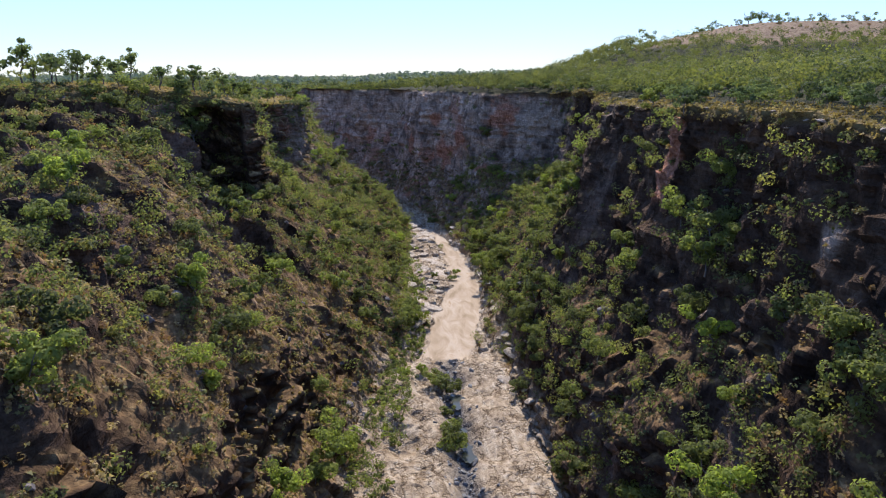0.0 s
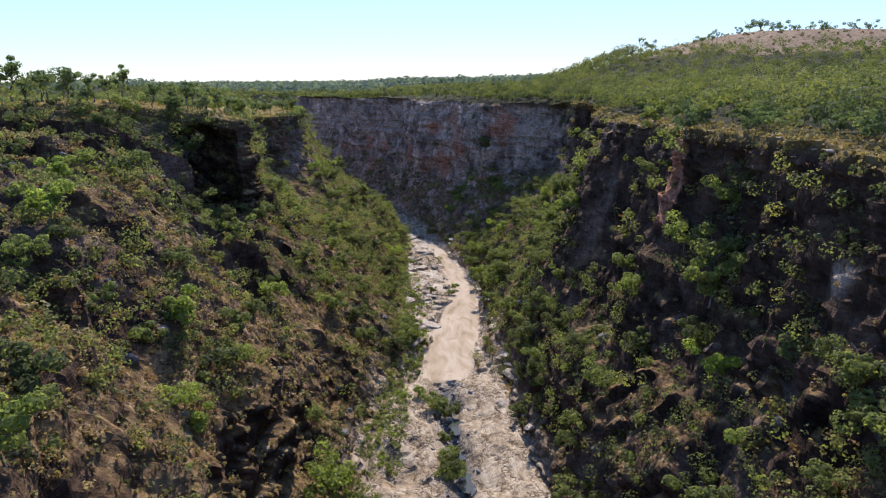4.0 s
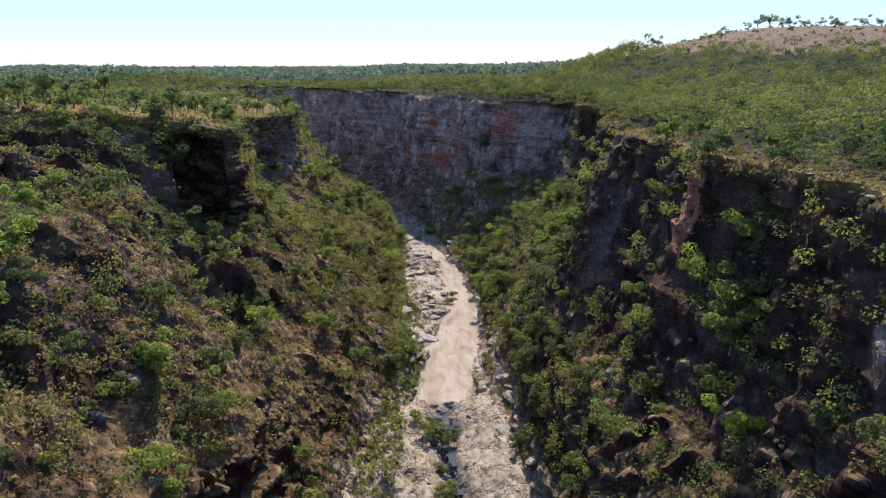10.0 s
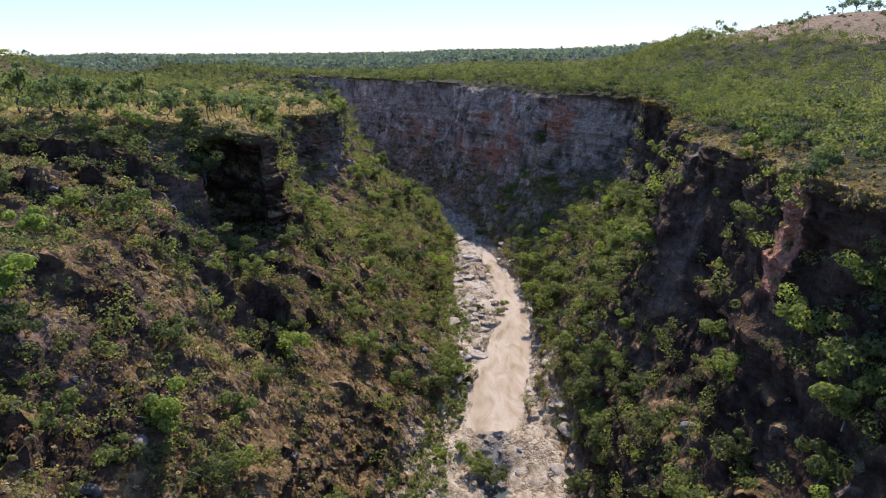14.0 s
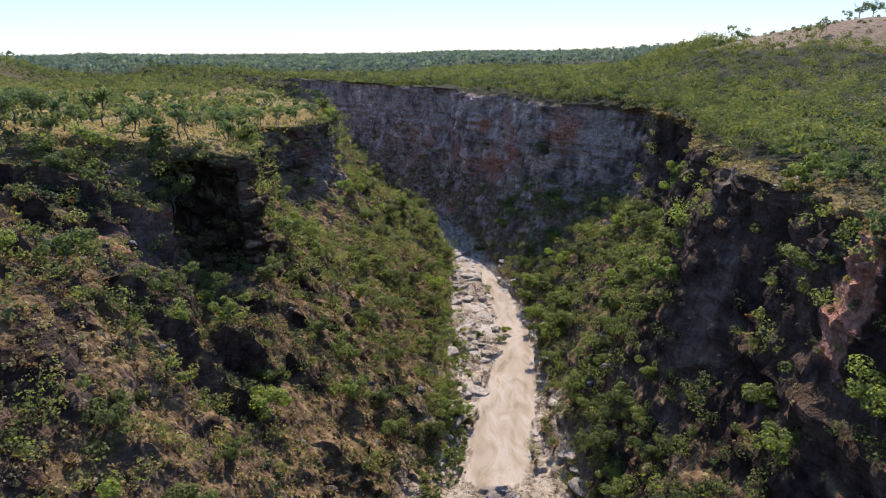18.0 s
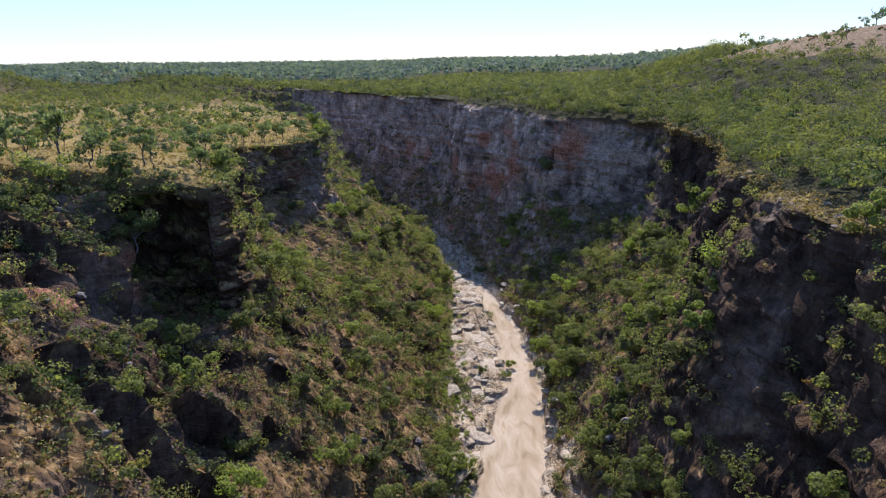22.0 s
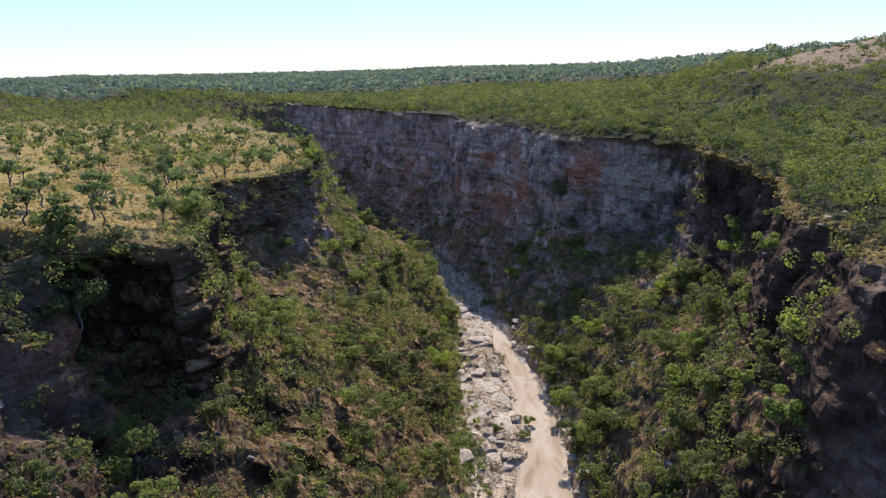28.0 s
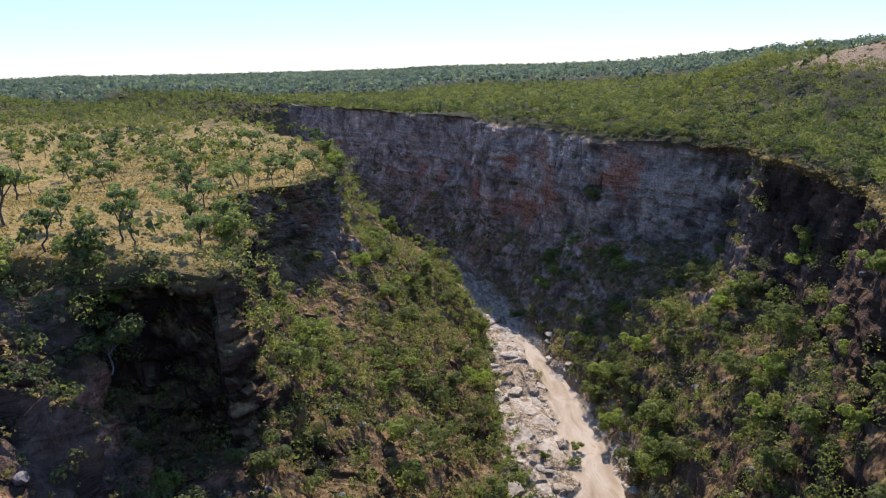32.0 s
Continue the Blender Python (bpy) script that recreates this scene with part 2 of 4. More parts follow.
OLIVE = [(0.0, (0.076, 0.095, 0.043)), (0.4, (0.106, 0.127, 0.050)), (0.75, (0.133, 0.152, 0.055)), (1.0, (0.156, 0.167, 0.061))]
SCRUB = [(0.0, (0.054, 0.064, 0.027)), (0.3, (0.089, 0.095, 0.037)), (0.55, (0.127, 0.118, 0.046)), (0.72, (0.154, 0.118, 0.047)), (0.84, (0.181, 0.092, 0.039)), (0.93, (0.218, 0.139, 0.060)), (1.0, (0.272, 0.192, 0.092))]
LEAF_GORGE = make_leaves("gorge_leaves", GREEN, False)
LEAF_PLATEAU = make_leaves("plateau_leaves", OLIVE, False)
LEAF_FOREST = make_leaves("forest_leaves", [(0.0, (0.050, 0.058, 0.024)), (0.35, (0.093, 0.096, 0.029)), (0.7, (0.133, 0.130, 0.032)), (1.0, (0.166, 0.153, 0.041))], True, 0.42)
# leaves of the far plain, aerial haze put into their pale blue-green colour
LEAF_HAZED = make_leaves("hazed_leaves", [(0.0, (0.092, 0.110, 0.086)), (0.5, (0.129, 0.149, 0.106)), (1.0, (0.166, 0.178, 0.116))], True, 0.35)
LEAF_SCRUB = make_leaves("scrub_leaves", SCRUB, True, 0.35)
DRY_GRASS = make_leaves("dry_grass", [(0.0, (0.146, 0.104, 0.038)), (0.5, (0.258, 0.171, 0.057)), (1.0, (0.344, 0.252, 0.098))], True, 0.35)
BARK = make_bark("grey_bark", (0.05, 0.042, 0.035), (0.16, 0.135, 0.11))
BARK_DARK = make_bark("burnt_bark", (0.025, 0.02, 0.017), (0.085, 0.068, 0.055))
WATER = make_water()


# ---------------------------------------------------------------- plan of the gorge: rails as (y, x, z)
def rail(*stations):
    ys, xs, zs = zip(*stations)
    return lambda y: (np.interp(y, ys, xs) - np.interp(y, (650, 710, 820, 1000), (0, 14, 42, 95)), np.interp(y, ys, zs))


FAR = 1000
L6 = rail((-300, -112, 74), (60, -112, 72), (120, -112, 72), (150, -112, 75), (180, -112, 78), (206, -112, 79), (216, -96, 81), (223, -78, 81.5), (227, -70, 81), (229.6, -67, 81), (232, -46, 82), (236, -44.5, 82.5), (250, -46.5, 82), (262, -48.5, 82), (272, -55, 81), (300, -62, 79.5), (312, -62, 79), (330, -53, 78), (346, -43, 77), (380, -43, 76), (420, -52, 78), (500, -88, 79), (608, -142, 79), (710, -192, 78), (820, -228, 77), (FAR, -290, 76))
L5 = rail((-300, -58, 70), (60, -55, 70), (90, -53, 68), (123, -55, 66), (150, -57, 72), (180, -58, 70), (196, -58, 70), (206, -58.5, 70), (216, -61.5, 68), (225, -63.5, 66), (229.3, -64.5, 64), (231.7, -45, 64), (236, -43.5, 64), (262, -45, 66), (272, -50, 64), (300, -59, 62), (312, -60, 60), (330, -51, 60), (346, -41, 62), (400, -41, 64), (500, -84, 60), (608, -138, 60), (710, -188, 60), (820, -224, 60), (FAR, -286, 60))
L4 = rail((-300, -46, 60), (90, -43, 60), (123, -46, 57), (149, -41, 57), (181, -40, 49), (198, -45, 52), (206, -52, 50), (216, -55, 49), (228.8, -58, 50), (231.2, -42.5, 52), (236, -41, 52), (250, -37, 51), (290, -44, 50), (312, -45, 47), (346, -33, 49), (400, -31, 48), (500, -76, 44), (608, -130, 44), (710, -180, 44), (820, -215, 44), (FAR, -278, 44))
L3 = rail((-300, -28, 40), (100, -27, 39), (116, -28, 39), (143, -22, 35.5), (160, -24, 36), (190, -27, 36), (204, -31, 41), (212, -37, 48), (222, -41, 53), (230.5, -41, 51), (236, -36, 42), (255, -25, 33), (300, -21, 30), (338, -21, 36), (400, -20, 36), (500, -66, 32), (608, -120, 32), (710, -170, 32), (820, -205, 32), (FAR, -268, 32))
L2 = rail((-300, -20, 16), (100, -20, 17), (116, -21, 18), (143, -19, 19), (160, -18, 20), (190, -13, 20), (215, -12, 20), (255, -12, 23), (300, -12, 24), (338, -8, 24), (400, -8, 26), (500, -52, 22), (608, -106, 22), (710, -158, 22), (820, -192, 22), (FAR, -256, 22))
L1 = rail((-300, -14, 8), (100, -13, 9), (148, -12, 7), (190, -4, 6), (215, 0, 7), (255, 5, 8), (300, 3, 9), (338, 7, 10), (411, 9, 9), (470, 0, 9), (500, -22, 10), (608, -82, 10), (710, -135, 10), (820, -170, 10), (FAR, -232, 10))
L0 = rail((-300, -9, 1), (100, -8, 1), (148, -7, 1), (190, 2, 0.5), (253, 13, 0.5), (304, 11, 0.5), (353, 14, 0.5), (411, 15, 1), (470, 7, 1), (500, -10, 2), (560, -38, 2), (608, -70, 2), (710, -122, 3), (820, -158, 4), (FAR, -218, 6))
R0 = rail((-300, 37, 1), (100, 37, 1), (143, 37, 1), (178, 33, 0.5), (251, 35, 0.5), (301, 42, 0.5), (328, 41, 0.5), (373, 35, 1), (414, 27, 1), (448, 24, 1), (500, 6, 2), (560, -20, 2), (608, -52, 2), (710, -105, 3), (820, -140, 4), (FAR, -200, 6))
R1 = rail((-300, 41, 14), (100, 40, 14), (140, 40, 13), (187, 37, 10), (225, 41, 11), (292, 50, 12), (350, 50, 12), (414, 38, 14), (448, 33, 13), (500, 17, 13), (560, -10, 13), (608, -42, 13), (710, -95, 13), (820, -130, 13), (FAR, -190, 13))
R2 = rail((-300, 44, 30), (100, 42.5, 30), (140, 43.5, 29), (199, 46, 26), (223, 53, 34), (260, 59, 31), (300, 64, 30), (350, 66, 30), (400, 54, 31), (450, 44, 27), (504, 25, 26), (560, 0, 25), (608, -32, 25), (710, -85, 25), (820, -120, 25), (FAR, -180, 25))
R3 = rail((-300, 56, 46), (100, 55, 47), (125, 55, 44), (141, 52, 38), (173, 54, 37), (200, 58, 46), (221, 62, 51), (247, 71, 53), (276, 79, 47), (309, 83, 45), (350, 89, 44), (372, 83, 43), (398, 64, 42), (457, 46, 36), (504, 27, 34), (560, 5, 34), (608, -28, 34), (710, -80, 34), (820, -115, 34), (FAR, -174, 34))
R4 = rail((-300, 64, 66), (100, 62.5, 66), (123, 62, 66), (155, 62.5, 66), (195, 68, 70), (223, 69, 67), (247, 75, 68), (276, 84, 64), (312, 88, 62), (345, 94, 62), (372, 87, 62), (398, 67, 62), (457, 48, 62), (504, 29, 62), (551, 14, 62), (608, -26, 62), (710, -78, 62), (820, -113, 62), (FAR, -172, 62))
R5 = rail((-300, 70, 83), (100, 68, 83), (125, 68, 84), (150, 65, 83.5), (157, 65, 83), (165, 69, 82.5), (204, 73, 82), (247, 79, 81.5), (276, 87, 82), (312, 91, 83), (345, 97, 82), (378, 90, 81), (398, 71, 80), (457, 51, 80), (504, 31, 80), (551, 16, 80), (608, -24, 79), (710, -76, 79), (820, -110, 78), (FAR, -170, 77))


def flat_land(x, y):
    """Height of the land beside the gorge."""
    p = np.stack([x, y, 0 * x], 1)
    far = smooth(300, 900, y)
    z = 84 - 8 * smooth(250, 345, y) * smooth(60, -40, x) - 6 * far
    step = y + 5 * vnoise(p / 23, 401) + 2 * vnoise(p / 7, 403)
    z = z - 10.5 * np.clip((226 - step) / 68, 0, 1.25) * smooth(-40, -70, x)
    z = z + 4 * np.exp(-((x + 95) / 50) ** 2 - ((y - 255) / 50) ** 2) * smooth(220, 232, y)
    z = z + 38 * np.exp(-(np.maximum(0, np.abs(x - 290) - 40) / 125) ** 2 - ((y - 430) / 120) ** 2) * smooth(80, 160, x)
    z = z + 46 * smooth(150, 900, x) * np.exp(-((y - 1250) / 600) ** 2)
    z = z + 10 * smooth(60, 260, x) * smooth(420, 100, y)
    z = z + 38 * np.exp(-((x + 490) / 75) ** 2 - ((y - 770) / 110) ** 2)
    z = z + 17 * np.exp(-(np.maximum(0, np.abs(x - 60) - 130) / 80) ** 2 - ((y - 4450) / 150) ** 2)
    z = z + fbm(p, 260, 3, 5) * 3 * smooth(100, 500, np.abs(x)) + fbm(p, 30, 3, 9) * 0.7
    return z


def build_ground():
    ys = np.concatenate([np.arange(-300, 40, 8.0), np.arange(40, 90, 1.6), np.arange(90, 228.8, 0.95), np.arange(228.8, 232.6, 0.1), np.arange(232.6, 440, 0.95), np.arange(440, 620, 1.7), np.arange(620, 1000, 4.0), 1000 * 1.035 ** np.arange(0, 47)])
    rows = len(ys)
    yc = np.minimum(ys, FAR)
    fade = 1 - smooth(690, 810, ys)          # beyond, the gorge runs out of sight
    rails = [L6, L5, L4, L3, L2, L1, L0, R0, R1, R2, R3, R4, R5]
    steps = [32, 20, 22, 20, 18, 12, 40, 14, 20, 24, 24, 22]
    at = [r(yc) for r in rails]
    jag = np.stack([ys, 0 * ys, 0 * ys], 1)
    for k, amount, seed in ((0, 1.0, 201), (1, 1.0, 201), (2, 0.6, 201), (10, 0.6, 211), (11, 1.0, 211), (12, 1.0, 211)):
        at[k] = (at[k][0] + amount * (2.2 * fbm(jag, 17, 2, seed) + 1.3 * fbm(jag, 4.5, 2, seed + 5)), at[k][1] + 0.7 * fbm(jag, 9, 2, seed + 9))
    shift = -0.55 * np.maximum(ys - FAR, 0)
    xs, zs, side = [], [], []
    outer = np.concatenate([[0.8, 1.8, 3.2], np.arange(5, 90, 2.2), 90 * 1.12 ** np.arange(1, 36)])
    for d in outer[::-1]:
        xs.append(at[0][0] + shift - d)
        zs.append(None)
        side.append(0.0)
    for k, n in enumerate(steps):
        for i in range(n):
            f = i / n
            xs.append(at[k][0] * (1 - f) + at[k + 1][0] * f + shift)
            g = f ** (1 + 3 * smooth(165, 215, ys) * smooth(231.5, 230, ys)) if k == 0 else f     # the shelf stays high up to the notch
            z = at[k][1] * (1 - g) + at[k + 1][1] * g
            zs.append(z * fade + 77 * (1 - fade))
            side.append(k + f + 1)
    xs.append(at[-1][0] + shift)
    zs.append(at[-1][1] * fade + 77 * (1 - fade))
    side.append(13.0)
    for d in outer:
        xs.append(at[-1][0] + shift + d)
        zs.append(None)
        side.append(14.0)
    cols = len(xs)
    X = np.stack(xs, 1)
    Y = np.repeat(ys[:, None], cols, 1)
    land = flat_land(X.ravel(), Y.ravel()).reshape(rows, cols)
    Z = np.empty((rows, cols))
    for c, z in enumerate(zs):
        if z is None:
            d = outer[len(outer) - 1 - c] if c < len(outer) else outer[c - (cols - len(outer))]
            rim = at[0][1] if c < len(outer) else at[-1][1]
            k = math.exp(-d / 14)
            Z[:, c] = land[:, c] * (1 - k) + (rim * fade + 77 * (1 - fade)) * k
        else:
            Z[:, c] = z
    S = np.repeat(np.array(side)[None, :], rows, 0)
    P = np.stack([X, Y, Z], 2)
    # rough rock: push the walls in and out along their normals
    for passes in range(2):
        du = np.gradient(P, axis=0)
        dv = np.gradient(P, axis=1)
        N = np.cross(dv, du)
        N /= np.linalg.norm(N, axis=2, keepdims=True) + 1e-9
        if passes == 0:
            flat = P.reshape(-1, 3)
            steep = smooth(0.52, 0.20, N[..., 2]).ravel()
            wall = (smooth(0.98, 1.12, S) * smooth(13.02, 12.88, S) * (1 - smooth(950, 1100, Y))).ravel()
            ledge = (smooth(-60, -68, P[..., 0]) * smooth(230, 223, Y) * smooth(60, 90, Y) * smooth(-220, -170, P[..., 0])).ravel()
            wall = np.maximum(wall, 0.6 * ledge)
            inbed = (smooth(6.4, 7.05, S) * smooth(8.35, 7.95, S)).ravel()
            warp = flat + 2.2 * np.stack([fbm(flat, 9, 2, 31), fbm(flat, 9, 2, 37), 0.5 * fbm(flat, 14, 2, 41)], 1)
            ribs = fbm(flat * np.array([0.6, 1.0, 0.35]), 26, 3, 51)
            cell = np.floor(warp / np.array([4.2, 4.6, 3.1]))
            blocks = hashed(cell[:, 0], cell[:, 1], cell[:, 2], 3) - 0.5
            cell = np.floor(warp / np.array([1.7, 1.9, 1.25]))
            small = hashed(cell[:, 0], cell[:, 1], cell[:, 2], 4) - 0.5
            bands = hashed(np.floor(warp[:, 2] / 2.3), 0 * warp[:, 2], 0 * warp[:, 2], 7) - 0.5
            d = wall * (1 - inbed) * ((3.0 + 2.5 * smooth(350, 420, flat[:, 1])) * ribs + 1.1 * fbm(flat, 5, 3, 61) + 0.45 * fbm(flat, 2.1, 2, 65))
            # broken outcrops of harder rock: they fall off steeply down-valley, here and there
            saw = (flat[:, 1] + 13 * fbm(flat, 19, 3, 55) + 0.25 * flat[:, 2] + 0.2 * flat[:, 0]) / 17
            saw = 0.5 - (saw - np.floor(saw))
            height = np.where(flat[:, 0] < np.interp(flat[:, 1], [0, 480], [15, 10]), 2.2 + 7.5 * smooth(-24, -40, flat[:, 0]) * smooth(215, 195, flat[:, 1]), 2.0) * smooth(60, 80, flat[:, 1]) * smooth(350, 300, flat[:, 1])
            height = height * smooth(0.0, 0.45, fbm(flat, 15, 3, 57))
            inner = smooth(1.9, 2.4, S.ravel()) * smooth(6.5, 5.9, S.ravel()) + smooth(8.6, 9.2, S.ravel()) * smooth(11.6, 11.0, S.ravel())
            d += height * saw * np.clip(inner + 0.7 * ledge, 0, 1)
            shelf = smooth(-42, -52, flat[:, 0]) * smooth(-210, -170, flat[:, 0]) * smooth(85, 110, flat[:, 1]) * smooth(226, 216, flat[:, 1]) * smooth(2.6, 2.1, S.ravel())
            rise = (flat[:, 1] + 9 * fbm(flat, 30, 3, 58) + 0.25 * flat[:, 0]) / 27
            rise = 0.5 - (rise - np.floor(rise))
            d += 7 * shelf * rise * smooth(-0.45, 0.0, fbm(flat, 22, 2, 59))
            d += ledge * (2.6 * blocks + 1.0 * small)
            d += wall * steep * (1 - 0.45 * smooth(8, 8.6, S.ravel()) * smooth(215, 240, flat[:, 1])) * (2.2 * blocks + 0.9 * small + (1.3 + 0.9 * smooth(330, 380, flat[:, 1])) * bands)
            P = P + N * d.reshape(rows, cols, 1)
            # the deep overhang under the promontory's rim
            ragged = fbm(flat, 6, 3, 67).reshape(rows, cols)
            P[..., 1] += (7 + 3 * ragged) * smooth(228.9, 229.6, Y) * smooth(241, 232.2, Y) * smooth(1.06, 1.35, S) * smooth(3.3, 2.6, S) * smooth(-70, -64, P[..., 0] + 2 * ragged) * smooth(-43.5, -47.5, P[..., 0] + ragged)
        else:
            flat = P.reshape(-1, 3)
            x, y, z = flat.T
            # river bed: bare slabs, a rubble channel, a flat of sand
            sand_l = np.interp(y, [211, 215, 252, 287, 310, 342, 380, 400], [14, 10, 18, 27, 30, 31, 25, 24])
            sand_r = np.interp(y, [211, 215, 251, 286, 341, 380, 400], [24, 27, 36, 41, 41, 34, 30])
            wob = fbm(flat, 7, 3, 71) * 1.6
            sand = smooth(-0.6, 0.9, x - sand_l + wob) * smooth(-0.6, 0.9, sand_r - x + wob) * smooth(209, 212, y + 1.3 * wob) * smooth(402, 394, y)
            cell = np.floor((flat + 1.5 * np.stack([fbm(flat, 6, 2, 81), fbm(flat, 6, 2, 83), 0 * x], 1)) / np.array([3.4, 4.6, 50]))
            slab = hashed(cell[:, 0], cell[:, 1], 0 * cell[:, 0], 9) - 0.4
            mid = np.interp(y, [-300, 100, 150, 180, 210], [15, 15, 16, 17, 19])
            chan = np.exp(-((x - mid + wob) / 3.2) ** 2) * smooth(214, 206, y)
            rough = inbed * (1 - sand)
            z = z + rough * ((1.7 - 1.35 * smooth(216, 208, y)) * slab + (1.3 - 0.4 * smooth(216, 208, y)) * fbm(flat, 12, 3, 91) + 0.35 * fbm(flat * np.array([1.0, 0.5, 1.0]), 2.2, 2, 93) + 2.4 * smooth(3, 20, np.abs(x - mid)) * smooth(215, 190, y)) - 2.6 * chan * inbed
            rib = 1 - np.abs(fbm(np.stack([x * 0.9 + y * 0.3, y * 0.24 - x * 0.1, 0 * x], 1), 5.5, 3, 97))
            eased = 1 - 0.75 * smooth(1, 4, x - mid)                 # the slab beside the channel is worn smooth
            z = z + rough * smooth(216, 208, y) * (1.7 * (rib - 0.6) * eased + 0.45 * slab * eased)
            z = np.where(sand > 0, z * (1 - sand) + sand * (0.35 + 0.16 * fbm(flat, 20, 2, 95)), z)
            P[..., 2] = z.reshape(rows, cols)
    du = np.gradient(P, axis=0)
    dv = np.gradient(P, axis=1)
    N = np.cross(dv, du)
    N /= np.linalg.norm(N, axis=2, keepdims=True) + 1e-9
    area = np.linalg.norm(np.cross(dv, du), axis=2).ravel()
    flat = P.reshape(-1, 3)
    s = S.ravel()
    nz = N[..., 2].ravel()
    stony = (0.17 + 0.2 * np.maximum(smooth(210, 180, flat[:, 1]), smooth(225, 250, flat[:, 1]) * smooth(10.0, 10.6, s))) * smooth(8.0, 8.6, s) + 0.04 * smooth(205, 225, flat[:, 1]) * (s < 7)
    rocky = np.clip(smooth(0.50, 0.28, nz - stony + 0.14 * fbm(flat, 8, 3, 101)), 0, 1)
    crag = smooth(-24, -40, flat[:, 0]) * smooth(1.0, 1.6, s) * (s < 6.5) * smooth(235, 215, flat[:, 1])
    rocky = np.maximum(rocky, crag * smooth(-0.15, 0.15, fbm(flat, 12, 4, 103)))
    rocky = np.maximum(rocky, 0.9 * smooth(11.3, 11.8, s) * (s < 13))
    plate = np.maximum(np.maximum(smooth(1.15, 0.95, s), smooth(12.85, 13.05, s)), smooth(730, 800, flat[:, 1]))
    lower = smooth(228, 221, flat[:, 1] + 5 * vnoise(flat * (1, 1, 0) / 23, 401)) * smooth(-40, -60, flat[:, 0])
    plate = plate * (1 - lower)
    rocky = np.maximum(rocky, np.clip(ledge, 0, 1) * smooth(0.05, 0.35, fbm(flat, 9, 3, 105)))
    leftside = smooth(30, -30, flat[:, 0] - np.interp(flat[:, 1], [0, 480, 1000], [20, 10, -200]))
    bald = smooth(103, 109, flat[:, 2] + 3.5 * fbm(flat, 30, 3, 111)) * smooth(560, 500, flat[:, 1]) * smooth(110, 150, flat[:, 0])
    beyond = np.maximum(0, X - at[-1][0][:, None] - shift[:, None]).ravel()
    rimstrip = np.exp(-beyond / ((3.2 + 2 * fbm(flat, 10, 2, 321)) * (1 - 0.8 * smooth(198, 222, flat[:, 1]))).clip(0.6, 20)) * smooth(380, 340, flat[:, 1]) * (s > 12.8)
    grassy = plate * np.clip(np.maximum(leftside * smooth(900, 520, flat[:, 1]) * 1.0, np.maximum(smooth(0.42, 0.6, bald), rimstrip)), 0, 1)
    grassy = grassy * (1 - 0.4 * leftside * smooth(238, 230, flat[:, 1] + 3 * fbm(flat, 8, 2, 323)) * (flat[:, 0] < -40))
    bed = np.clip(inbed * (1.25 + 0.8 * fbm(flat, 6, 3, 121)), 0, 1) * smooth(560, 470, flat[:, 1])
    shore = np.maximum(smooth(5.5, 6.2, s) * (s < 7) * smooth(300, 240, flat[:, 1]), smooth(9.1, 8.5, s) * (s > 7.9) * smooth(130, 160, flat[:, 1])) * smooth(350, 300, flat[:, 1])
    bed = np.maximum(bed, 0.9 * shore * smooth(-0.22, 0.12, fbm(flat, 6, 3, 123)))

    def stains(spots):
        out = np.zeros(len(flat))
        edge = 0.55 * fbm(flat, 7, 3, 301)
        for cx, cy, cz, rx, ry, rz in spots:
            near = np.where((np.abs(flat[:, 0] - cx) < 3 * rx) & (np.abs(flat[:, 1] - cy) < 3 * ry))[0]
            q = np.sqrt((((flat[near] - (cx, cy, cz)) / (rx, ry, rz)) ** 2).sum(1)) + edge[near]
            out[near] = np.maximum(out[near], smooth(1.15, 0.75, q))
        return out

    # fresh rust-red breaks, and pale scars, where slabs have come away
    rust = stains([(65, 157, 73, 7, 4.5, 11), (70, 396, 67, 10, 10, 9), (45, 463, 38, 9, 13, 8), (36, 485, 36, 7, 9, 10), (40, 478, 61, 5, 6, 4), (66, 397, 37, 9, 9, 6), (54, 437, 51, 8, 10, 5), (67, 309, 48, 4, 5, 4), (-46, 223, 56, 5, 3, 5), (-61, 224, 62, 6, 8, 6), (-51, 224, 68, 5, 6, 5), (-55, 222, 52, 6, 6, 4), (-58, 196, 74, 6, 3, 9), (24, 512, 42, 6, 9, 6)])
    pale = stains([(84, 379, 63, 11, 10, 12), (92, 361, 70, 9, 10, 10), (-7, 580, 53, 8, 12, 5), (33, 497, 66, 4, 5, 9), (55, 445, 77, 7, 10, 3), (-20, 601, 65, 6, 9, 8), (10, 556, 59, 7, 9, 4), (58, 122, 45, 3, 2.2, 7), (88, 340, 76, 9, 8, 4), (60, 101, 66, 5, 3, 4)])
    # desert-varnished black plus painted shade: thick on the near walls, broken on the haze-pale far sandstone cliff
    varnish_shade = np.clip(-0.2 + 1.2 * smooth(400, 300, flat[:, 1]) + 0.45 * fbm(flat * (1, 1, 0.35), 14, 3, 311), 0, 1)
    varnish_shade = np.maximum(varnish_shade, 0.8 * smooth(320, 270, flat[:, 1]) * (flat[:, 0] < 10))
    me = bpy.data.meshes.new("ground")
    idx = np.arange(rows * cols).reshape(rows, cols)
    quads = np.stack([idx[:-1, :-1], idx[:-1, 1:], idx[1:, 1:], idx[1:, :-1]], 2).reshape(-1, 4)
    fill(me, flat, quads)
    for name, v in (("cliff", rocky), ("grass", grassy), ("wood", plate * (1 - grassy)), ("bed", bed), ("sand", sand), ("varnish_shade", varnish_shade), ("rust", rust), ("pale", pale), ("rubble", chan * inbed), ("bare", np.clip(bald * 1.5, 0, 1))):
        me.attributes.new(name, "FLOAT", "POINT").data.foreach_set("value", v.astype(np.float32))
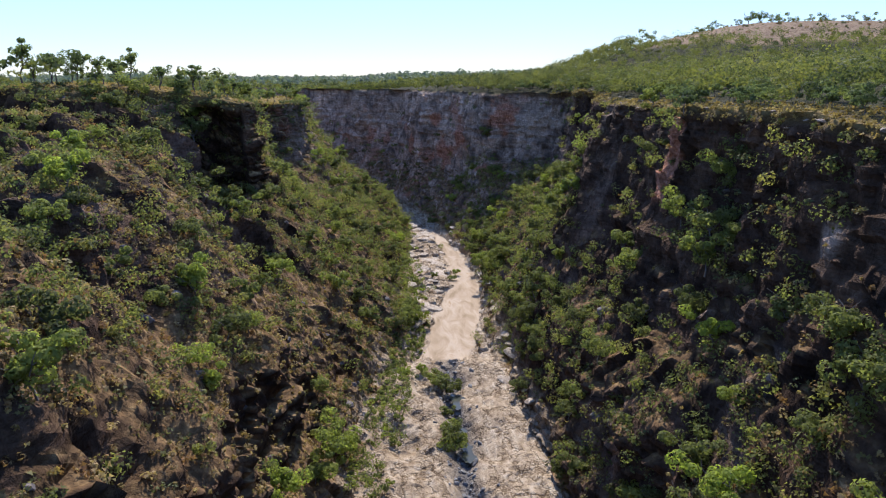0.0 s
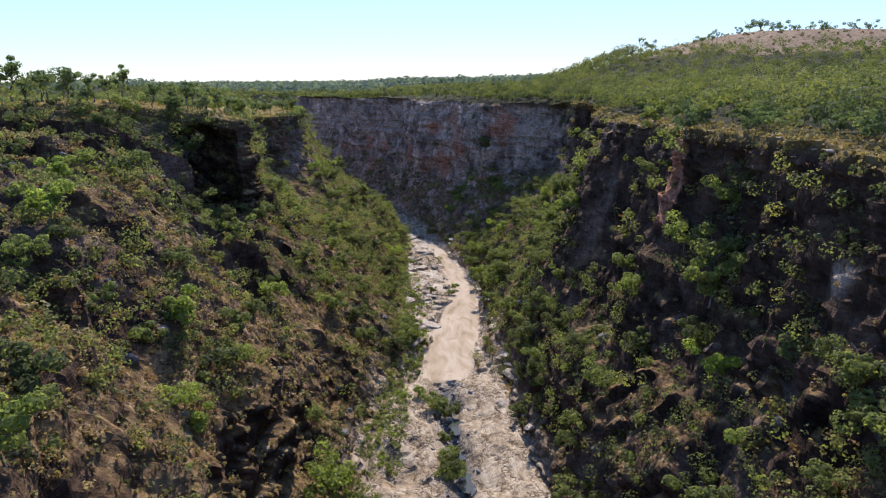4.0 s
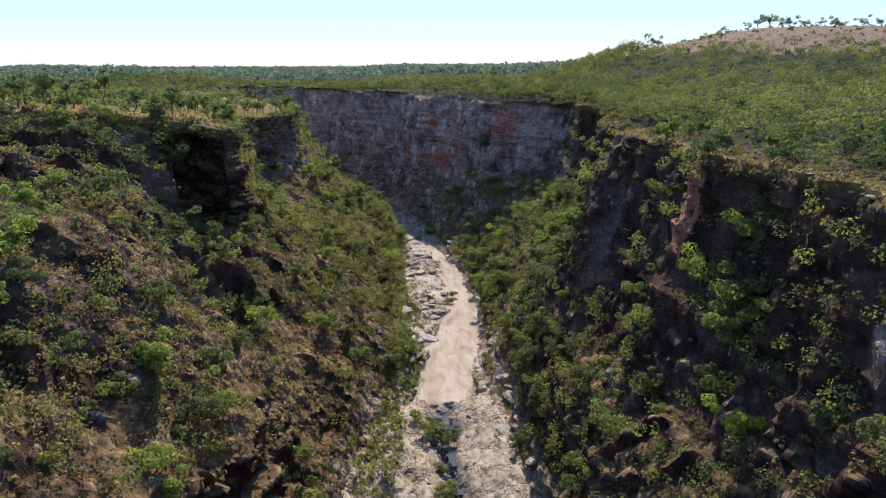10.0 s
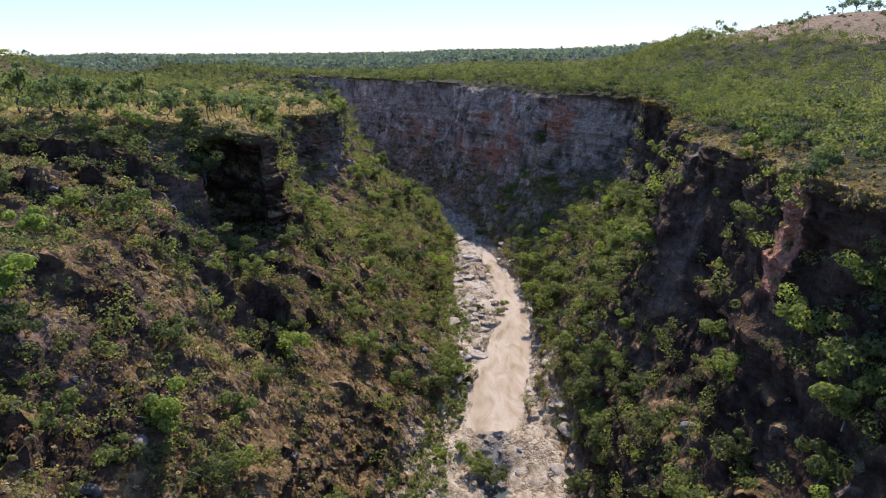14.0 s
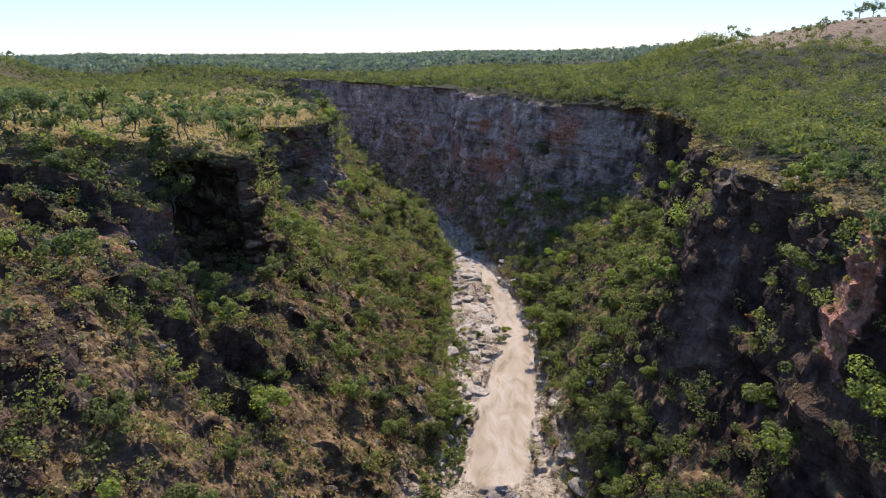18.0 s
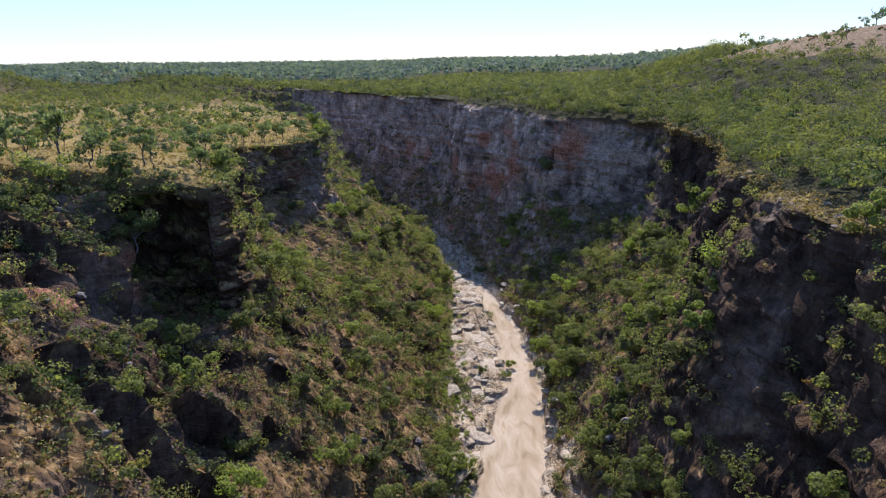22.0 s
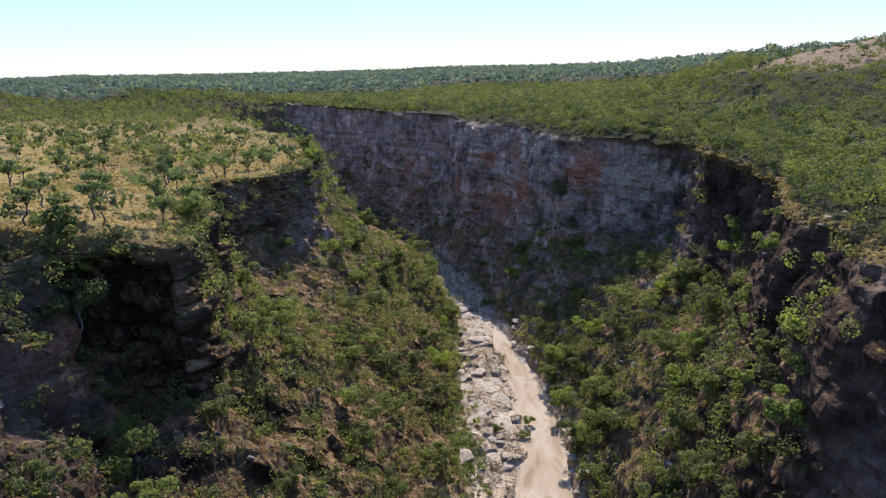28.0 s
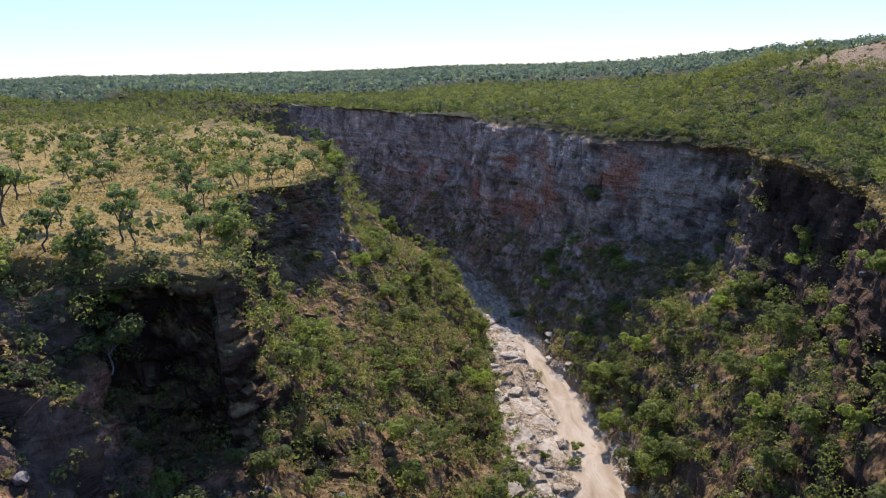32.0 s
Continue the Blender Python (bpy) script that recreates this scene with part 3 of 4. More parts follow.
    me.materials.append(GROUND)
    ob = tagged(new("ground", me), "rocky gorge between dry grassy and wooded plateaus", "ground", kind="structure")
    return ob, flat, N.reshape(-1, 3), area, s, du.reshape(-1, 3), dv.reshape(-1, 3), dict(cliff=rocky, grass=grassy, strip=rimstrip * plate, edge=np.exp(-beyond / 6) * (s > 13) * plate, bed=bed, sand=sand, plate=plate, left=leftside, bald=bald)


def fill(me, verts, faces):
    """Quick mesh from arrays; all faces have the same count of corners."""
    n = faces.shape[1]
    me.vertices.add(len(verts))
    me.vertices.foreach_set("co", np.ascontiguousarray(verts, dtype=np.float32).ravel())
    me.loops.add(faces.size)
    me.loops.foreach_set("vertex_index", np.ascontiguousarray(faces, dtype=np.int32).ravel())
    me.polygons.add(len(faces))
    me.polygons.foreach_set("loop_start", np.arange(0, faces.size, n, dtype=np.int32))
    me.update(calc_edges=True)


GROUND_OB, GP, GN, GA, GS, GDU, GDV, GM = build_ground()
GROUND_OB.data.polygons.foreach_set("use_smooth", np.zeros(len(GROUND_OB.data.polygons), dtype=bool))
RNG = np.random.default_rng(7)
XY = GP[:, :2]


def scattered(idx):
    """The ground points idx, each moved at random within its own mesh of the sheet."""
    a, b = RNG.uniform(-0.5, 0.5, (2, len(idx), 1))
    return GP[idx] + GDU[idx] * a + GDV[idx] * b


def ground_at(x, y):
    near = np.where((np.abs(XY[:, 0] - x) < 6) & (np.abs(XY[:, 1] - y) < 6))[0]
    if len(near) == 0:
        near = np.arange(len(XY))
    d = ((XY[near] - (x, y)) ** 2).sum(1)
    return float(GP[near[np.argmin(d)], 2])


# ---------------------------------------------------------------- growth
def leaf_cards(rng, centres, radii, per, size, squash=0.8, corners=3, shell=0.35, loose=0.5):
    """Small leaf sprays round clump centres: (verts, faces)."""
    c = np.repeat(centres, per, 0)
    r = np.repeat(radii, per)[:, None]
    n = len(c)
    d = rng.normal(size=(n, 3))
    d /= np.linalg.norm(d, axis=1, keepdims=True)
    rad = (shell + (1 - shell) * rng.random((n, 1)) ** 0.6)
    pos = c + d * r * rad * np.array([1, 1, squash])
    nor = d * 1.0 + rng.normal(size=(n, 3)) * loose + np.array([0, 0, 0.3])
    nor /= np.linalg.norm(nor, axis=1, keepdims=True)
    t = np.cross(nor, rng.normal(size=(n, 3)))
    t /= np.linalg.norm(t, axis=1, keepdims=True) + 1e-9
    b = np.cross(nor, t)
    s = size * (0.6 + 0.8 * rng.random((n, 1)))
    if corners == 4:
        v = np.stack([pos - t * s * 0.6, pos - b * s * 0.32 + nor * s * 0.08, pos + t * s * 0.6, pos + b * s * 0.32], 1)
    else:
        v = np.stack([pos - t * s * 0.5 - b * s * 0.3, pos + t * s * 0.5 - b * s * 0.3, pos + b * s * 0.55], 1)
    return v.reshape(-1, 3), np.arange(n * corners).reshape(n, corners)


def tube(points, radii, sides=6):
    v, f = [], []
    for i, (p, r) in enumerate(zip(points, radii)):
        a = Vector(points[min(i + 1, len(points) - 1)]) - Vector(points[max(i - 1, 0)])
        a.normalize()
        s = a.cross(Vector((1, 0.2, 0.1))).normalized()
        u = a.cross(s)
        for k in range(sides):
            w = 2 * math.pi * k / sides
            v.append(Vector(p) + (s * math.cos(w) + u * math.sin(w)) * r)
        if i:
            for k in range(sides):
                q = (k + 1) % sides
                f.append(((i - 1) * sides + k, (i - 1) * sides + q, i * sides + q, i * sides + k))
    return np.array([tuple(p) for p in v]), np.array(f)


def joined(pieces):
    vs, fs, o = [], [], 0
    for v, f in pieces:
        vs.append(v)
        fs.append(f + o)
        o += len(v)
    return np.concatenate(vs), np.concatenate(fs)


def part(name, verts, faces, mat, parent=None, label=""):
    me = bpy.data.meshes.new(name)
    fill(me, verts, faces)
    me.materials.append(mat)
    ob = new(name, me)
    ob.parent = parent
    return tagged(ob, label)


def bough(rng, start, end, r0, r1, sag=0.0):
    a, b = np.array(start), np.array(end)
    pts = []
    for i in range(4):
        f = i / 3
        p = a * (1 - f) + b * f
        p = p + (rng.normal(size=3) * 0.06 * np.linalg.norm(b - a) if 0 < i < 3 else 0)
        p[2] += sag * math.sin(math.pi * f)
        pts.append(tuple(p))
    return tube(pts, [r0 + (r1 - r0) * i / 3 for i in range(4)], 4)


def make_tree(name, seed, height, spread, stem, clumps, per, leaf, mat, bark, label, category, group, bare=False):
    """Trunk that forks into limbs, each carrying loose clumps of leaf sprays; unit is metres at scale 1."""
    rng = np.random.default_rng(seed)
    root = tagged(new(name), label, category, group)
    lean = rng.normal(size=2) * 0.06 * height
    fork = np.array([lean[0], lean[1], stem * height * 0.8])
    wood = [bough(rng, (0, 0, -0.4), fork, 0.022 * height, 0.016 * height)]
    centres, radii = [], []
    limbs = 4 + int(rng.integers(0, 3))
    for k in range(limbs):
        w = 2 * math.pi * (k + rng.random() * 0.7) / limbs
        reach = spread * (0.35 + 0.6 * rng.random())
        top = height * (0.68 + 0.27 * rng.random())
        tip = np.array([math.cos(w) * reach + lean[0], math.sin(w) * reach + lean[1], top])
        wood.append(bough(rng, fork, tip, 0.012 * height, 0.004 * height, 0.05 * height))
        for j in range(max(1, clumps // limbs)):
            f = 0.40 + 0.65 * rng.random()
            c = fork + (tip - fork) * f + rng.normal(size=3) * np.array([0.14, 0.14, 0.07]) * spread * 1.6
            centres.append(c)
            radii.append(spread * (0.24 + 0.18 * rng.random()))
            if rng.random() < 0.5:
                wood.append(bough(rng, fork + (tip - fork) * 0.6, c, 0.006 * height, 0.003 * height))
    v, f = joined(wood)
    part("trunk", v, f, bark, root)
    if not bare:
        v, f = leaf_cards(rng, np.array(centres), np.array(radii), per, leaf, 0.72, 3, 0.62, 0.4)
        part("crown", v, f, mat, root)
    return root


def plant(proto, first, x, y, z, s, turn, tilt=(0, 0), stretch=1.0):
    m = pose(x, y, z, tilt[0], tilt[1], turn) @ Matrix.Diagonal((s, s, s * stretch, 1))
    if first:
        proto.matrix_basis = m
        return proto
    proto_basis = proto.matrix_basis.copy()
    proto.matrix_basis = Matrix.Identity(4)
    ob = copy_thing(proto, m)
    proto.matrix_basis = proto_basis
    return ob


def pick(weight, count, apart, tries=12):
    """Indices of ground points, likelier where weight is larger, no two nearer than apart."""
    w = weight * GA
    idx = RNG.choice(len(w), size=count * tries, p=w / w.sum())
    cells, out = {}, []
    for i in idx:
        x, y, z = GP[i]
        key = (int(x // apart), int(y // apart), int(z // apart))
        near = [q for a in (-1, 0, 1) for b in (-1, 0, 1) for d in (-1, 0, 1) for q in cells.get((key[0] + a, key[1] + b, key[2] + d), ())]
        if any((x - q[0]) ** 2 + (y - q[1]) ** 2 + (z - q[2]) ** 2 < apart * apart for q in near):
            continue
        cells.setdefault(key, []).append((x, y, z))
        out.append(i)
        if len(out) >= count:
            break
    return np.array(out, dtype=int)


def strew(weight, count, apart, tries=4):
    """Places on the sheet, likelier where weight is larger, no two nearer than apart, with the sheet's points they stand by."""
    w = weight * GA
    idx = RNG.choice(len(w), size=count * tries, p=w / w.sum())
    pts = scattered(idx)
    keys = np.floor(pts[:, :2] / apart).astype(int)
    cells, out = {}, []
    for i, (x, y), (a, b) in zip(range(len(idx)), pts[:, :2].tolist(), keys.tolist()):
        if any((x - q[0]) ** 2 + (y - q[1]) ** 2 < apart * apart for da in (-1, 0, 1) for db in (-1, 0, 1) for q in cells.get((a + da, b + db), ())):
            continue
        cells.setdefault((a, b), []).append((x, y))
        out.append(i)
        if len(out) >= count:
            break
    return pts[out], idx[out]


class Grove:
    """Several shapes of one kind of plant, set out one after another."""

    def __init__(self, protos):
        self.protos, self.used, self.n = protos, set(), 0

    def add(self, x, y, z, s, which=None, stretch=1.0):
        k = self.n % len(self.protos) if which is None else which
        self.n += 1
        ob = plant(self.protos[k], k not in self.used, x, y, z, s, RNG.uniform(0, 360), RNG.uniform(-5, 5, 2), stretch)
        self.used.add(k)
        return ob


def joined_growth(name, pts, sizes, per, leaf, mat, tints, label, category, corners=3, squash=0.8, lift=0.55, blobs=3, shell=0.35, loose=0.5, spread=0.55):
    """One mass of plants too many to count."""
    n = len(pts)
    c = np.repeat(pts, blobs, 0) + RNG.normal(size=(n * blobs, 3)) * np.repeat(sizes, blobs)[:, None] * np.array([spread, spread, 0.25])
    c[:, 2] += np.repeat(sizes, blobs) * lift
    r = np.repeat(sizes, blobs) * 0.62
    v, f = leaf_cards(RNG, c, r, per, 1.0, squash, corners, shell, loose)
    mid = v.reshape(-1, corners, 3).mean(1, keepdims=True)
    sz = np.repeat(np.repeat(np.asarray(leaf) * np.ones(n), blobs), per)[:, None, None]
    v = (mid + (v.reshape(-1, corners, 3) - mid) * sz).reshape(-1, 3)
    me = bpy.data.meshes.new(name)
    fill(me, v, f)
    t = np.repeat(np.repeat(tints, blobs), per * corners).astype(np.float32)
    me.attributes.new("tint", "FLOAT", "POINT").data.foreach_set("value", t)
    me.materials.append(mat)
    return tagged(new(name, me), label, category, kind="stuff")


upper_left = (GS < 1.2) * (GP[:, 0] > -190) * (1 - GM["plate"]) * (GP[:, 0] < 0) * (GP[:, 1] < 230)
slope_ok = smooth(0.22, 0.5, GN[:, 2]) * np.clip((GS > 1.0) * (GS < 12.9) + upper_left, 0, 1) * (1 - GM["sand"]) * np.clip(1 - 1.3 * GM["bed"], 0, 1)
slope_ok = slope_ok * (1 - 0.85 * smooth(11.0, 11.5, GS) * (GS < 12.9) * smooth(225, 245, GP[:, 1]))
slope_ok = slope_ok * (1 - 0.5 * smooth(10.2, 10.9, GS) * (GS < 12.9) * smooth(130, 150, GP[:, 1]) * smooth(260, 235, GP[:, 1]))
slope_ok = slope_ok * (1 - 0.6 * smooth(8.2, 8.6, GS) * (GS < 12.9) * smooth(345, 380, GP[:, 1]))
rugged = smooth(-57, -62, GP[:, 0]) * smooth(-190, -150, GP[:, 0]) * smooth(150, 175, GP[:, 1]) * smooth(231, 228, GP[:, 1]) * (1 - GM["plate"])
slope_ok = np.maximum(slope_ok, 0.8 * rugged)
patches = np.clip(0.75 + 0.8 * fbm(GP, 22, 3, 131), 0.12, 1.6)
in_gorge = slope_ok * (1 + 0.15 * upper_left) * patches * (GP[:, 1] > 62) * (GP[:, 1] < 470)

# -- gorge trees
gorge_trees = Grove([make_tree("tree", 100 + k, 6.0, 2.9 + 0.4 * (k % 3), 0.30 + 0.05 * (k % 2), 14, 150, 0.36, LEAF_GORGE, BARK, "leafy green gum tree on the rocky gorge slope", "tree", "gorge trees") for k in range(7)])
KNOWN = [(58.6, 127, 62, 1.25), (52.3, 141, 44, 0.9), (62, 123, 65.5, 0.8), (66.9, 219.5, 68, 1.3), (50, 289, 23, 1.2), (-45.7, 211, 59, 0.9), (-30, 114.5, 44.7, 0.8), (-48, 124, 62, 1.0), (-41, 127, 55, 0.9), (-31, 130, 49, 0.9), (-41, 90, 66, 1.3), (-56, 123, 71, 0.9), (-11, 135, 22, 1.2), (-21, 116, 25, 1.1), (45, 99, 37, 1.1), (41, 84, 42, 1.1), (59, 89, 62, 1.1), (-6, 213, 19, 1.1), (-41, 149, 62, 1.0), (43, 138, 37, 0.9), (60, 103, 58, 1.1), (-18, 257, 30, 1.0), (-15, 254, 33, 1.0), (44, 199, 32, 1.1), (64, 223, 60, 1.2), (72, 276, 56, 1.2), (66, 221, 69, 1.2), (72, 247, 77, 1.0), (51, 292, 21, 1.1), (-22, 299, 36, 0.9), (-31, 323, 59, 0.9)]
for x, y, top, s in KNOWN:
    s *= 1.2
    gorge_trees.add(x, y, top - 5.6 * s, s, stretch=1.0)
left_bias = np.where(GS < 7, 1.0 - 0.35 * smooth(-28, -40, GP[:, 0]) * smooth(215, 195, GP[:, 1]), 1.0 + 2.0 * smooth(150, 185, GP[:, 1]) * smooth(335, 310, GP[:, 1]))
for x, y, z in scattered(pick(in_gorge * left_bias, 350 - len(KNOWN), 4.4)):
    gorge_trees.add(x, y, z - 0.2, RNG.uniform(0.8, 1.5))

bank = ((GS > 6.3) & (GS < 7.15) & (GP[:, 1] > 120) & (GP[:, 1] < 410)).astype(float)
idx = pick(bank * np.clip(0.15 + fbm(GP, 9, 2, 133) + 0.4 * smooth(215, 200, GP[:, 1]), 0.02, 2), 330, 1.4)
joined_growth("bank_bushes", scattered(idx), RNG.uniform(0.7, 1.9, len(idx)), 30, RNG.uniform(0.36, 0.5, len(idx)), make_leaves("bank_leaves", GREEN, True), RNG.beta(2, 2, len(idx)), "green bushes along the stream bank", "bushes", lift=0.8)

# -- joined gorge trees past those and the scrub between
left_open = np.where((GS < 7) & (GP[:, 1] < 235), 0.17 + 0.22 * smooth(-22, -38, GP[:, 0]), 1.0)
idx = pick(in_gorge * left_open * (0.8 + 0.5 * smooth(200, 260, GP[:, 1])), 2500, 2.7)
joined_growth("gorge_saplings", scattered(idx), RNG.uniform(1.3, 2.9, len(idx)) * (1 + 0.15 * smooth(190, 240, GP[idx, 1])), 46, RNG.uniform(0.38, 0.5, len(idx)), make_leaves("sapling_leaves", [(0.0, (0.073, 0.079, 0.030)), (0.3, (0.112, 0.116, 0.038)), (0.6, (0.148, 0.149, 0.043)), (0.85, (0.174, 0.152, 0.048)), (1.0, (0.179, 0.201, 0.047))], True), RNG.beta(2, 2.4, len(idx)), "dense green saplings covering the gorge slopes", "saplings", lift=0.95, shell=0.72, loose=0.35, spread=0.5)
idx = pick(in_gorge * (0.4 + slope_ok) * np.where((GS < 7) & (GP[:, 1] < 235), 1.5, 1.0), 11500, 0.95)
dry = np.clip(0.5 + 0.55 * fbm(GP[idx], 16, 2, 141) + RNG.normal(size=len(idx)) * 0.22 + 0.22 * (GP[idx, 0] < 0) * smooth(240, 210, GP[idx, 1]) - 0.08 + 0.3 * ((GP[idx, 0] < 0) & (GP[idx, 1] < 150)), 0, 1)
joined_growth("scrub", scattered(idx), RNG.uniform(0.5, 1.5, len(idx)), 9, RNG.uniform(0.36, 0.55, len(idx)), LEAF_SCRUB, dry, "olive and dry brown scrub among the rocks", "scrub")
idx = pick(slope_ok * (GP[:, 1] > 62) * (GP[:, 1] < 400) * np.where(GS < 7, 0.7 + 2.4 * smooth(-34, -20, GP[:, 0]) * smooth(240, 215, GP[:, 1]), 0.5), 7500, 0.8)
joined_growth("grass_tufts", scattered(idx), RNG.uniform(0.35, 0.7, len(idx)), 14, RNG.uniform(0.3, 0.5, len(idx)), DRY_GRASS, RNG.random(len(idx)), "tufts of dry straw grass on the slopes", "grass", blobs=1, lift=0.3)

# -- left plateau: open savanna
savanna = Grove([make_tree("savanna_tree", 200 + k, 7.2, 2.1 + 0.35 * (k % 3), 0.44 + 0.05 * (k % 2), 13, 80, 0.34, LEAF_PLATEAU, BARK_DARK, "slender dark-stemmed savanna gum in dry grass", "tree", "savanna trees") for k in range(6)])
for x, y, s in [(-64, 234.6, 1.1), (-69.8, 234.2, 0.9), (-53.7, 256, 1.05), (-49, 259, 0.8), (-73, 247, 0.95), (-62, 285, 0.9), (-70, 300, 1.0), (-62, 330, 0.9), (-52, 348, 0.9), (-113, 240, 1.6), (-103, 238, 1.3), (-96, 240, 1.3), (-124, 240, 1.4), (-88, 237, 1.1), (-132, 244, 1.5), (-82, 246, 1.3), (-108, 252, 1.4)]:
    savanna.add(x, y, ground_at(x, y) - 0.1, 1.3 * s)
dead = make_tree("dead_tree", 251, 6.6, 1.6, 0.5, 4, 40, 0.3, LEAF_PLATEAU, BARK_DARK, "half-dead blackened tree with bare forked limbs", "tree", "savanna trees")
plant(dead, True, -58.8, 239.6, ground_at(-58.8, 239.6) - 0.1, 1.15, 20)
open_left = GM["plate"] * GM["left"] * (GP[:, 0] > -240) * (GP[:, 1] > 90) * (GP[:, 1] < 470) * (GP[:, 0] < -44)
thick = np.clip(0.5 + 0.8 * fbm(GP, 40, 3, 151) + 0.5 * smooth(-90, -200, GP[:, 0]) + 1.3 * smooth(255, 330, GP[:, 1]), 0.03, 2.5)
for x, y, z in scattered(pick(open_left * thick, 105, 8.0)):
    savanna.add(x, y, z - 0.1, RNG.uniform(0.9, 1.6))
rim_left = (GP[:, 0] < 0) * ((GS > 0.98) * (GS < 1.35) + (GS < 0.5) * (GP[:, 0] > np.interp(GP[:, 1], [200, 222, 231, 234, 262, 300, 312, 345, 400], [-118, -86, -74, -50, -54, -68, -68, -49, -50]))) * (GP[:, 1] > 205) * (GP[:, 1] < 420)
rim_left = rim_left + 0.22 * (GS < 1.1) * (GP[:, 0] < -45) * (GP[:, 0] > -150) * (GP[:, 1] > 224) * (GP[:, 1] < 236)
rim_left = rim_left + 0.5 * (GP[:, 0] < -60) * (GP[:, 0] > -180) * (GP[:, 1] > 204) * (GP[:, 1] < 228)
idx = pick(rim_left * np.clip(0.2 + 1.3 * fbm(GP, 9, 2, 181), 0.03, 2), 300, 1.3)
joined_growth("rim_bushes", scattered(idx), RNG.uniform(0.7, 1.7, len(idx)), 24, RNG.uniform(0.4, 0.55, len(idx)), LEAF_SCRUB, np.clip(RNG.beta(2, 3, len(idx)) * 0.75, 0, 1), "green bushes crowding the plateau's edge", "bushes", lift=0.7)
idx = pick(open_left * smooth(-260, -120, GP[:, 0]) * smooth(470, 400, GP[:, 1]) * np.clip(0.5 + fbm(GP, 12, 2, 191), 0.1, 2), 16000, 0.5)
joined_growth("plateau_grass", scattered(idx), RNG.uniform(0.4, 0.8, len(idx)), 7, RNG.uniform(0.28, 0.5, len(idx)), DRY_GRASS, RNG.beta(3, 3, len(idx)), "golden dry grass on the open plateau", "grass", blobs=1, lift=0.25)

# -- dry grass along the bare ledge of the other rim
idx = pick(GM["strip"] * (GP[:, 0] > 60) * (GP[:, 1] > 95) * (GP[:, 1] < 380) * np.clip(0.5 + fbm(GP, 7, 2, 193), 0.05, 2), 2200, 0.6)
joined_growth("rim_grass", scattered(idx), RNG.uniform(0.3, 0.8, len(idx)), 7, RNG.uniform(0.3, 0.6, len(idx)), DRY_GRASS, RNG.random(len(idx)), "straw grass tufts along the bare cliff ledge", "grass", blobs=1, lift=0.2)

# -- right plateau and distance: forest
away = np.hypot(GP[:, 0], GP[:, 1] - 100)
wooded = (1 - smooth(0.25, 0.6, GM["strip"])) * GM["plate"] * np.clip(1.0 - GM["grass"] - 2 * GM["bald"], 0.12 * (GM["left"] < 0.5) * (GM["bald"] < 0.3), 1) * (GP[:, 1] > 60)
forest = Grove([make_tree("forest_tree", 300 + k, 5.2, 2.6 + 0.3 * (k % 3), 0.34, 12, 90, 0.36, LEAF_PLATEAU, BARK, "yellow-green bushy tree at the wooded rim", "tree", "rim trees") for k in range(5)])
for x, y, z in scattered(pick(wooded * (GP[:, 0] > 60) * (GP[:, 0] < np.interp(GP[:, 1], [100, 157, 204, 276, 345, 420], [110, 107, 115, 130, 140, 110])) * (GP[:, 1] > 90) * (GP[:, 1] < 420), 260, 3.6)):
    forest.add(x, y, z - 0.1, RNG.uniform(0.6, 1.05))


def far_woods(name, weight, count, gap, size, per, leaf, blobs, mat=None):
    pts, idx = strew(weight, count, gap)
    joined_growth(name, pts, RNG.uniform(0.6, 1.35, len(idx)) * size, per, RNG.uniform(0.8, 1.2, len(idx)) * leaf, mat or LEAF_FOREST, np.clip(0.45 + 0.3 * fbm(GP[idx], 60, 2, 161) + RNG.normal(size=len(idx)) * 0.3, 0, 1), "low yellow-green eucalypt woodland", "woodland", blobs=blobs, lift=1.8, squash=0.6, shell=0.8, loose=0.3, spread=0.40)


view = np.abs(GP[:, 0]) < 60 + 0.85 * np.maximum(GP[:, 1], 60)
sav_far = GM["plate"] * GM["grass"] * 0.13 * (GM["left"] > 0.5) * np.clip(0.4 + 1.2 * fbm(GP, 60, 2, 171), 0.1, 2)
far_woods("near_woodland", wooded * view * (away < 470) * (GP[:, 0] > 60), 2800, 4.7, 3.3, 44, 0.52, 3)
far_woods("rim_woodland", GM["edge"] * smooth(215, 235, GP[:, 1]) * (GP[:, 1] < 640), 900, 3.4, 2.3, 30, 0.5, 3)
far_woods("middle_woodland", (wooded + sav_far * (GP[:, 1] > 300) * (1 + 5 * smooth(330, 430, GP[:, 1])) + slope_ok * (GP[:, 1] > 470)) * view * ((away > 330) | (GP[:, 0] < 0)) * (away < 950), 11500, 5.0, 3.2, 15, 1.2, 2)
# farthest trees carry the haze in their leaf colour
far_woods("far_woodland", wooded * view * (away >= 900) * (away < 3300), 15000, 9, 7.0, 7, 4.6, 2, LEAF_HAZED)

idx = pick(GM["plate"] * smooth(0.3, 0.6, GM["bald"]) * (GP[:, 0] > 100) * (GP[:, 0] < 420), 330, 2.5)
joined_growth("hill_scrub", scattered(idx), RNG.uniform(0.5, 1.4, len(idx)), 16, RNG.uniform(0.4, 0.7, len(idx)), LEAF_SCRUB, np.clip(RNG.beta(3, 2, len(idx)), 0, 1), "scattered low scrub on the bare brown hill", "scrub", lift=0.5)

